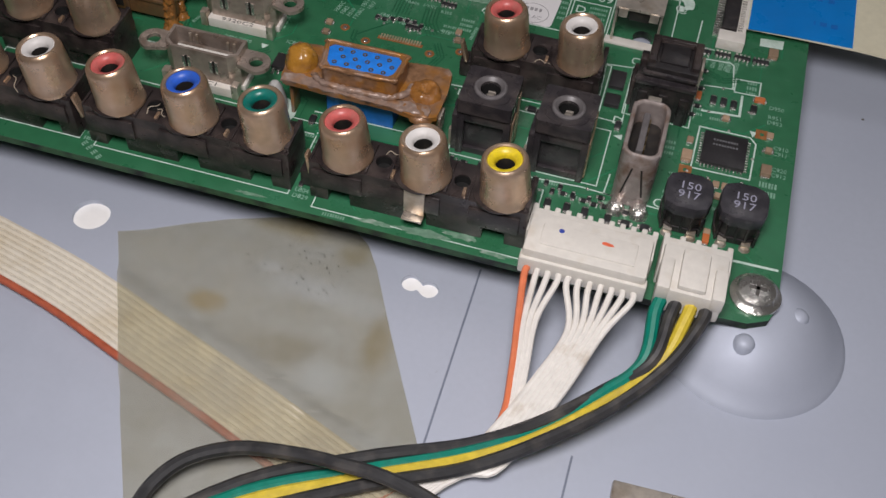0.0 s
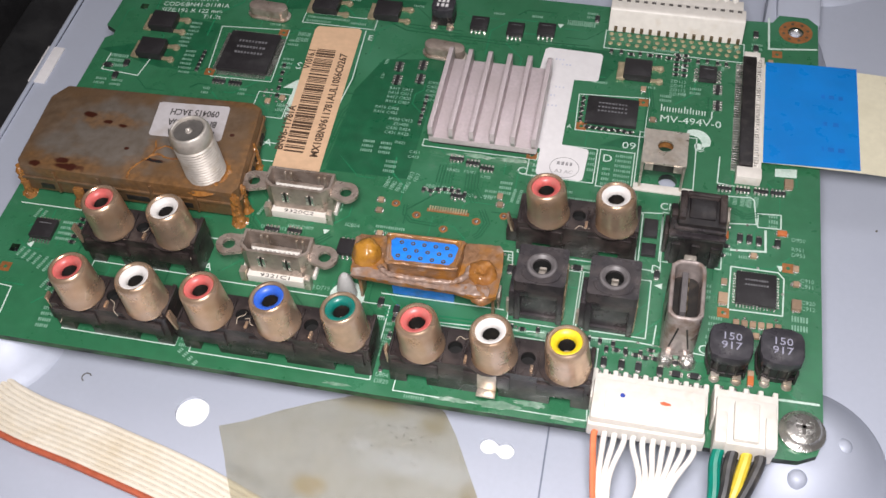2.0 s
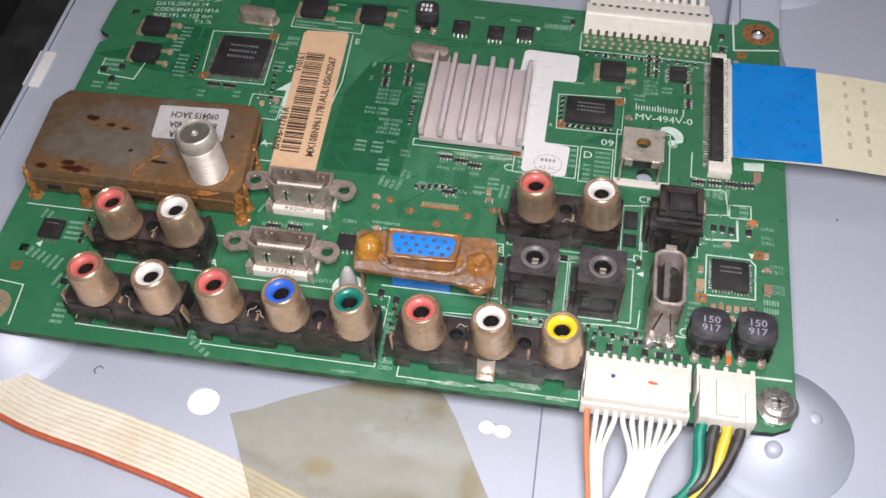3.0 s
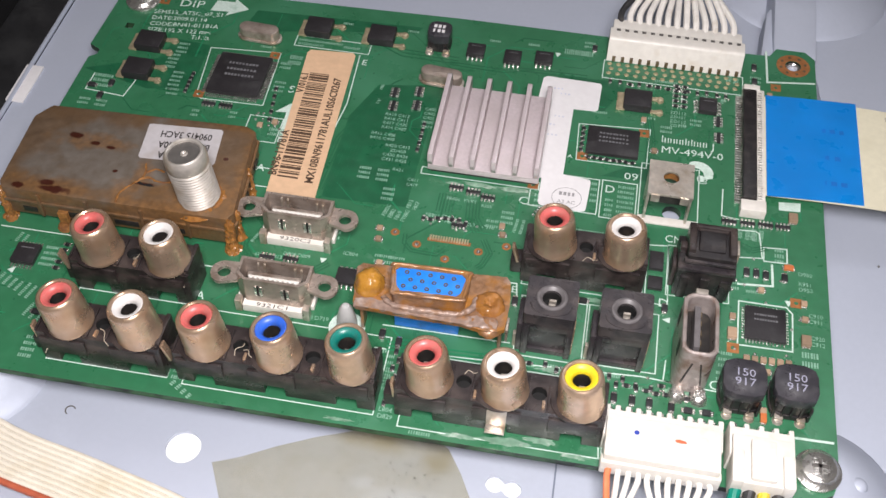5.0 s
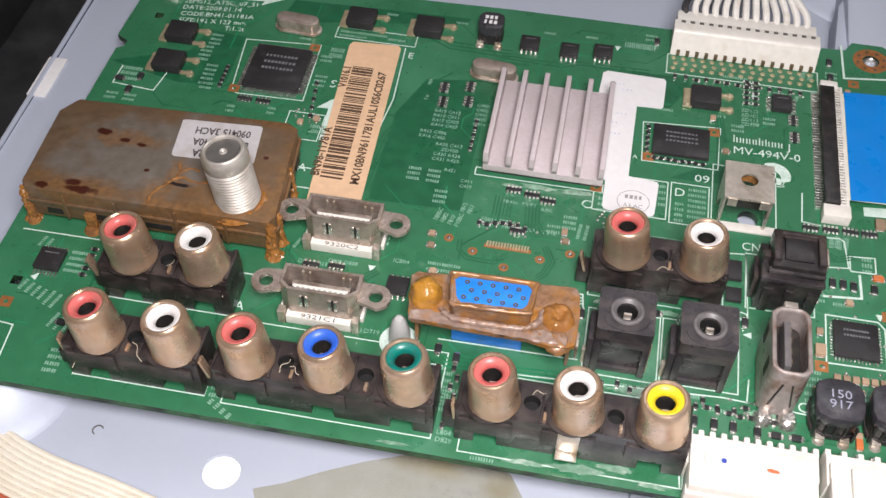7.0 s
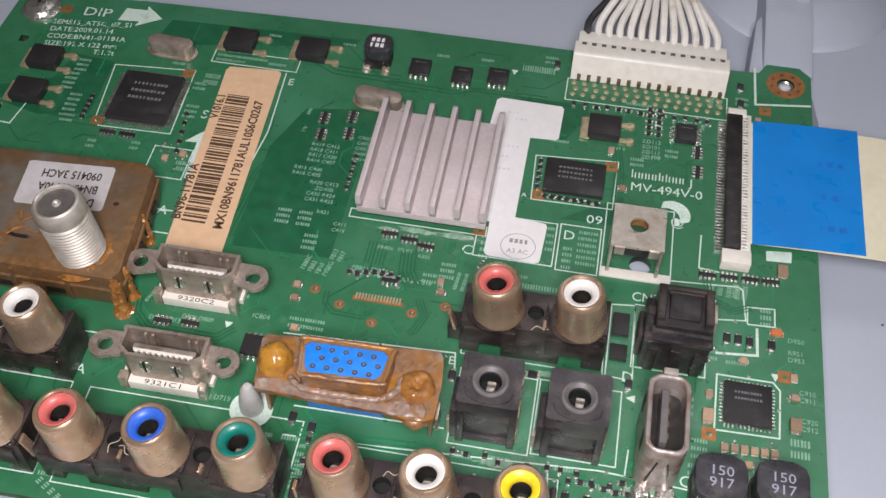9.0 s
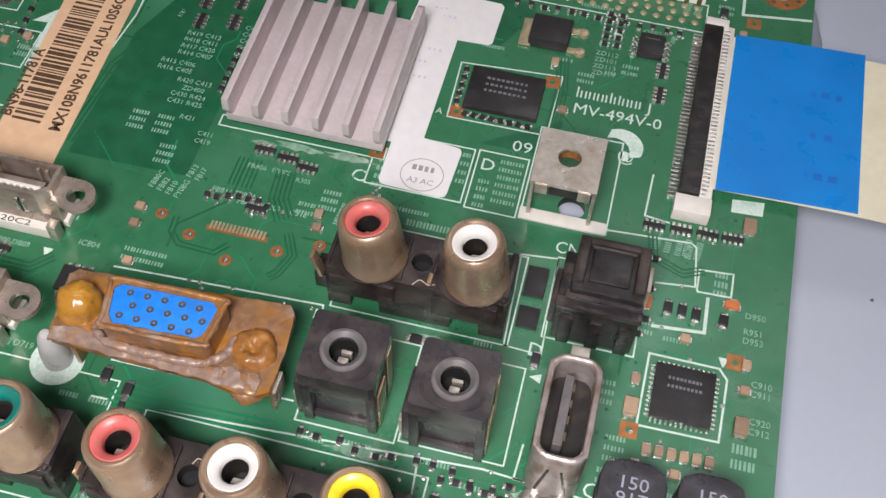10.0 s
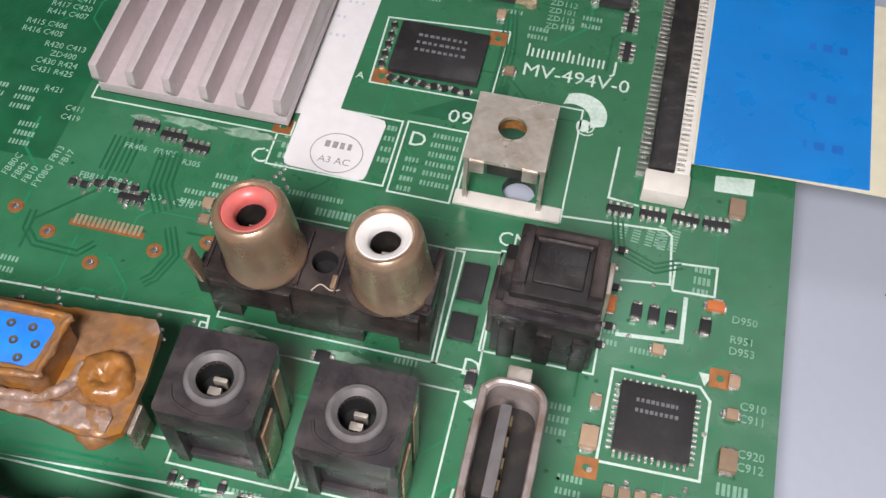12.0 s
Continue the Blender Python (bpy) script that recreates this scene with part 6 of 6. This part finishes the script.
tracks([(26.6, 45.5), (27.0, 42.4), (30.0, 39.6), (43.0, 39.4), (45.6, 42.0)], 3, 0.7, 0.3, trace_dark, "data_track")
tracks([(60.0, 109.0, 0, 1), (74.0, 108.6, 0, 1), (77.0, 110.0, 0, 1), (94.0, 110.4, 0, 1)], 2, 1.0, 0.3, trace_dark, "data_track")
tracks([(36, 116.8, 0, 1), (48, 110.6, 0, 1), (62, 110.2, 0, 1)], 3, 1.2, 0.3, trace_dark, "data_track")
tracks([(109.6, 99, 1, 0), (110.6, 92, 1, 0), (110.6, 84.0, 1, 0)], 4, 0.6, 0.25, trace_dark, "data_track")
tracks([(128.6, 69, 1, 0), (129.5, 64, 1, 0), (134.0, 62.2, 0, 1), (137.0, 63.5, 0, 1)], 3, 0.6, 0.25, trace_dark, "data_track")
tracks([(62.0, 4.9 + 18.9, 0, 1), (86, 24.5, 0, 1)], 3, 0.9, 0.35, trace, "data_track")
for pts in ([(39.6, 60.0), (58.6, 60.4), (59.2, 95.6), (60.4, 100.6), (44.5, 98.0), (39.8, 86.0)], [(-27.6, 90.2), (-10.0, 86.0), (0.4, 88.0), (0.2, 104.0), (-9.0, 105.0), (-11.0, 97.0)], [(90.0, 98.6), (99.0, 99.0), (103.0, 107.0), (103.0, 110.2), (88, 109.6)],
            [(100, 78), (112, 78.4), (112.0, 86), (104, 80.6)], [(6.0, 110.6), (20.0, 113.4), (50.0, 118.6), (51, 121.0), (8.0, 119.6)]):
    part("dark_mask_pour", prism(bmesh.new(), pts, 0.0, 0.010), trace_dark, board, smooth=0)

# small surface parts, on shared meshes
def joint(bm, x, w, y0, y1):
    return box(bm, x - w / 2, x + w / 2, y0, y1, 0.0, 0.42, 0.08)


body_small, body_mid, body_tan, body_tall = (finish(box(bmesh.new(), -a, a, -b, b, 0.05, h, 0.06), m) for a, b, h, m in ((0.42, 0.42, 0.5, smd_black), (0.62, 0.8, 0.7, smd_black), (0.62, 0.62, 0.75, smd_tan), (0.95, 1.2, 1.1, smd_tan)))
ends_small, ends_mid, ends_tan, ends_tall = (finish(joint(joint(bmesh.new(), 0, w, -h - e, -h), 0, w, h, h + e), solder) for w, h, e in ((0.7, 0.38, 0.45), (1.0, 0.75, 0.6), (1.1, 0.55, 0.45), (1.5, 1.1, 0.5)))
array_body = finish(box(bmesh.new(), -1.65, 1.65, -0.42, 0.42, 0.05, 0.5, 0.06), smd_black)
bm = bmesh.new()
for k in range(4):
    joint(bm, -1.2 + 0.8 * k, 0.5, -1.1, -0.34), joint(bm, -1.2 + 0.8 * k, 0.5, 0.34, 1.1)
array_ends = finish(bm, solder)


def smd(name, body, ends, x, y, turn=0.0):
    ob = place(name, body, board, x, y, 0.0, turn)
    j = new("solder_joint", ends)
    j.parent = ob
    return ob


for x, y in ((48.9, 95.8), (54.6, 97.2), (49.4, 91.2), (54.9, 92.4), (125.9, 100.4), (126.1, 95.0)):
    smd("resistor_pack", array_body, array_ends, x, y, 90)
for x, y in ((68.6, 68.1), (72.5, 67.4), (75.9, 66.3), (128.8, 69.4), (132.8, 69.6), (136.7, 69.8), (140.4, 69.9), (6.2, 83.6), (10.4, 83.6), (70.9, 57.2), (32.6, 41.0), (37.6, 41.4)):
    smd("resistor_pack", array_body, array_ends, x, y, rng.uniform(-3, 3))
for x, y in ((107.4, 19.8), (110.9, 19.8), (114.2, 19.8), (118.4, 19.6), (121.6, 19.5), (125.1, 19.6), (132.6, 55.8), (134.6, 55.8), (136.6, 55.6), (140.5, 55.6), (134.3, 121.4), (134.4, 116.2), (94.9, 121.0), (64.6, 14.0), (64.2, 24.8), (60.6, 26.2), (116.0, 43.0), (99.4, 41.9),
             (-18.8, 86.0), (-20.0, 81.4), (-23.2, 84.6), (-9.4, 21.6), (-9.2, 18.6), (85.6, 39.2)):
    smd("transistor", body_mid, ends_mid, x, y, rng.choice((0, 0, 90)))
for x, y in ((108.5, 97.6), (111.5, 87.8), (135.6, 51.4), (144.4, 45.4), (144.3, 49.4), (129.8, 43.6), (80.2, 58.6), (80.6, 56.2), (54.3, 53.2), (54.6, 50.2), (56.2, 43.8), (141.6, 58.6), (134.0, 109.6), (20.2, 78.8), (23.4, 80.4), (138.0, 111.8), (135.8, 22.0)):
    smd("capacitor", body_tan, ends_tan, x, y, rng.choice((0, 90)))
for x, y in ((129.7, 39.2), (144.4, 39.9), (142.6, 72.6)):
    smd("capacitor", body_tall, ends_tall, x, y, 0)
body_orange = finish(box(bmesh.new(), -0.6, 0.6, -1.0, 1.0, 0.05, 0.8, 0.12), orange_part)
for x, y, turn in ((141.4, 58.4, 90), (129.6, 56.0, 0), (135.8, 20.4, 0)):
    smd("diode", body_orange, ends_mid, x, y, turn)
for k in range(6):
    smd("capacitor", body_tan, ends_tan, 132.6 + 1.65 * k, 33.7 + 0.03 * k, 0)
for k in range(2):
    for j in range(5):
        smd("resistor", body_small, ends_small, 115.7 + 2.0 * k, 104.0 + 1.75 * j, 90)
for k in range(14):
    smd("resistor", body_small, ends_small, 88.0 + 2.6 * k + rng.uniform(-0.4, 0.4), 24.6 - 0.1 * k + rng.uniform(-0.7, 0.7), rng.choice((0, 90)))
for k in range(9):
    smd("resistor", body_small, ends_small, 107.6 + 1.95 * k, 22.6 + rng.uniform(-0.6, 0.6), rng.choice((0, 90)))
for k in range(13):
    smd("resistor", body_small, ends_small, 99.6 + 2.35 * k + rng.uniform(-0.3, 0.3), 109.6 + rng.uniform(-0.3, 0.3), rng.choice((0, 0, 90)))
for k in range(7):
    smd("resistor", body_small, ends_small, 63.0 + 1.55 * k, 58.2 + rng.uniform(-0.5, 0.5), rng.choice((0, 90)))
for k in range(5):
    smd("resistor", body_small, ends_small, -0.6, 92.8 - 1.5 * k, 0)
    smd("resistor", body_small, ends_small, 57.8, 86.4 - 2.1 * k, 0)
    smd("resistor", body_small, ends_small, -9.8, 36.4 - 1.6 * k, 90)
for k in range(8):
    smd("resistor", body_small, ends_small, 96.6 + 1.45 * k, 83.1 - 0.02 * k, rng.choice((70, 110)))
    smd("resistor", body_small, ends_small, 57.0 + 3.4 * k, 40.4 + rng.uniform(-0.5, 0.6), rng.choice((0, 90)))
for k in range(5):
    smd("resistor", body_small, ends_small, 94.8, 85.2 + 1.75 * k, 20)
    smd("resistor", body_small, ends_small, 20.6 + 0.3 * k, 91.5 - 2.6 * k, 0)
for k in range(6):
    smd("resistor", body_small, ends_small, 129.0 + 0.8 * (k % 2), 50.6 + 2.6 * k, 90)
    smd("capacitor", body_tan, ends_tan, 128.8 + 2.6 * k, 30.6 + rng.uniform(-0.3, 0.5), rng.choice((0, 90)))
for k in range(7):
    smd("resistor", body_small, ends_small, 64.2 + 0.9 * (k % 2), 10.6 + 2.0 * k, rng.choice((0, 90)))

# bare strip, test pads, vias, copper squares
bm = bmesh.new()
for k in range(15):
    box(bm, 65.3 + 0.58 * k, 65.65 + 0.58 * k, 52.3, 53.7, 0.01, 0.1)
part("contact_strip", bm, gold, board)
part("contact_strip_base", box(bmesh.new(), 64.9, 74.3, 52.0, 52.9, 0.0, 0.06), copper_pad, board)
ring = bmesh.new()
lathe(ring, [(1.0, 0.0), (0.95, 0.09), (0.55, 0.09), (0.5, 0.02)], 0, 0, 16)
ring_me = finish(ring, copper_pad)
dot_me = finish(lathe(bmesh.new(), [(0.5, 0.02), (0.35, 0.22), (0, 0.3)], 0, 0, 12), solder)
for x, y in ((57.7, 53.0), (62.9, 50.5), (69.5, 47.6), (76.2, 50.9), (81.9, 53.4)):
    v = place("test_pad", ring_me, board, x, y)
    d = new("solder_bead", dot_me)
    d.parent = v
sq_me = finish(plate(bmesh.new(), rect(-1.2, 1.2, -1.2, 1.2), [circle(0, 0, 0.45, 12)], 0.0, 0.06), copper_pad, 0)
for x, y in ((139.6, 115.3), (142.8, 49.6), (130.0, 36.0), (-21.6, 21.4), (-16.5, 118.6), (2.8, 86.6), (17.0, 103.4), (95.3, 83.3), (108.9, 93.4), (85.3, 72.3)):
    place("copper_square", sq_me, board, x, y)
bm = bmesh.new()
for k in range(260):
    x, y = rng.uniform(-24, 146), rng.uniform(8, 121)
    if not (60 < x < 98 and 66 < y < 108) and not (-27 < x < 26 and 40 < y < 70):
        lathe(bm, [(0.28, 0.0), (0.22, 0.03), (0, 0.03)], x, y, 6)
tagged(part("via", bm, trace_dark, board), kind="stuff")
bm = bmesh.new()
for k in range(70):
    a, b = rng.choice(((62, 84, 37.6, 43.6), (86, 128, 21, 25.8), (99, 132, 107.6, 110.8), (130, 146, 29, 60), (63, 75, 55.6, 60), (86, 89, 60, 66), (18, 26, 78, 84))), 0
    lathe(bm, [(0.34, 0.0), (0.3, 0.16), (0, 0.26)], rng.uniform(a[0], a[1]), rng.uniform(a[2], a[3]), 8)
tagged(part("solder_dot", bm, solder, board), kind="stuff")

# pale patches of flux that also carry painted glare and glints
rr = random.Random(33)
for cx, cy, w, h in ((88.0, 6.6, 5.0, 1.0), (95.0, 8.0, 4.0, 0.8), (79.0, 6.2, 3.5, 0.6), (101.0, 5.9, 3.4, 0.6), (73.0, 69.9, 4.2, 0.7), (81.5, 70.0, 4.0, 0.8), (68.0, 69.4, 2.4, 0.5), (90.0, 42.8, 2.4, 0.7), (102.0, 42.6, 3.0, 0.6), (56.0, 5.7, 3.0, 0.4), (96.0, 24.0, 4.0, 0.9), (120.4, 23.2, 4.0, 1.3)):
    blot = [(cx + w * rr.uniform(0.5, 1.2) * math.cos(radians(15 * q)), cy + h * rr.uniform(0.5, 1.2) * math.sin(radians(15 * q))) for q in range(24)]
    part("flux_and_glare", prism(bmesh.new(), blot, 0.0, 0.07), flux, board)

# fine routed tracks, hardly lighter than the mask, kept clear of one another
rt = random.Random(77)
taken = set()
beds = [bmesh.new(), bmesh.new()]
for k in range(900):
    x, y = rt.uniform(-26, 146), rt.uniform(7, 122)
    pts, cells, d = [(x, y)], set(), rt.choice((0, 90, 180, 270))
    for s in range(rt.choice((2, 3, 3, 4))):
        ln = rt.uniform(1.5, 9.0)
        nx_, ny_ = x + ln * math.cos(radians(d)), y + ln * math.sin(radians(d))
        cells |= {(round((x + (nx_ - x) * q / 12) / 0.9), round((y + (ny_ - y) * q / 12) / 0.9)) for q in range(13)}
        x, y = nx_, ny_
        pts.append((x, y))
        d += rt.choice((-45, 45))
    near = {(a + u, b + v) for a, b in cells for u in (-1, 0, 1) for v in (-1, 0, 1)}
    if near & taken or any(not (-26 < px < 147 and 6.5 < py < 122) for px, py in pts):
        continue
    taken |= cells
    outline(beds[0 if k % 4 else 1], pts, rt.choice((0.2, 0.25, 0.35)), 0.0, 0.02, False)
tagged(part("fine_track", beds[0], trace, board, smooth=0), kind="stuff")
tagged(part("fine_track", beds[1], trace_dark, board, smooth=0), kind="stuff")
part("scuff", prism(bmesh.new(), [(-0.4, -0.1), (0.1, -0.35), (0.3, 0.1), (0.1, 0.4), (-0.2, 0.2)], DECK, DECK + 0.05, m=Matrix.Translation((164.4, 72.0, 0))), recess, deck, "small dark scuff")
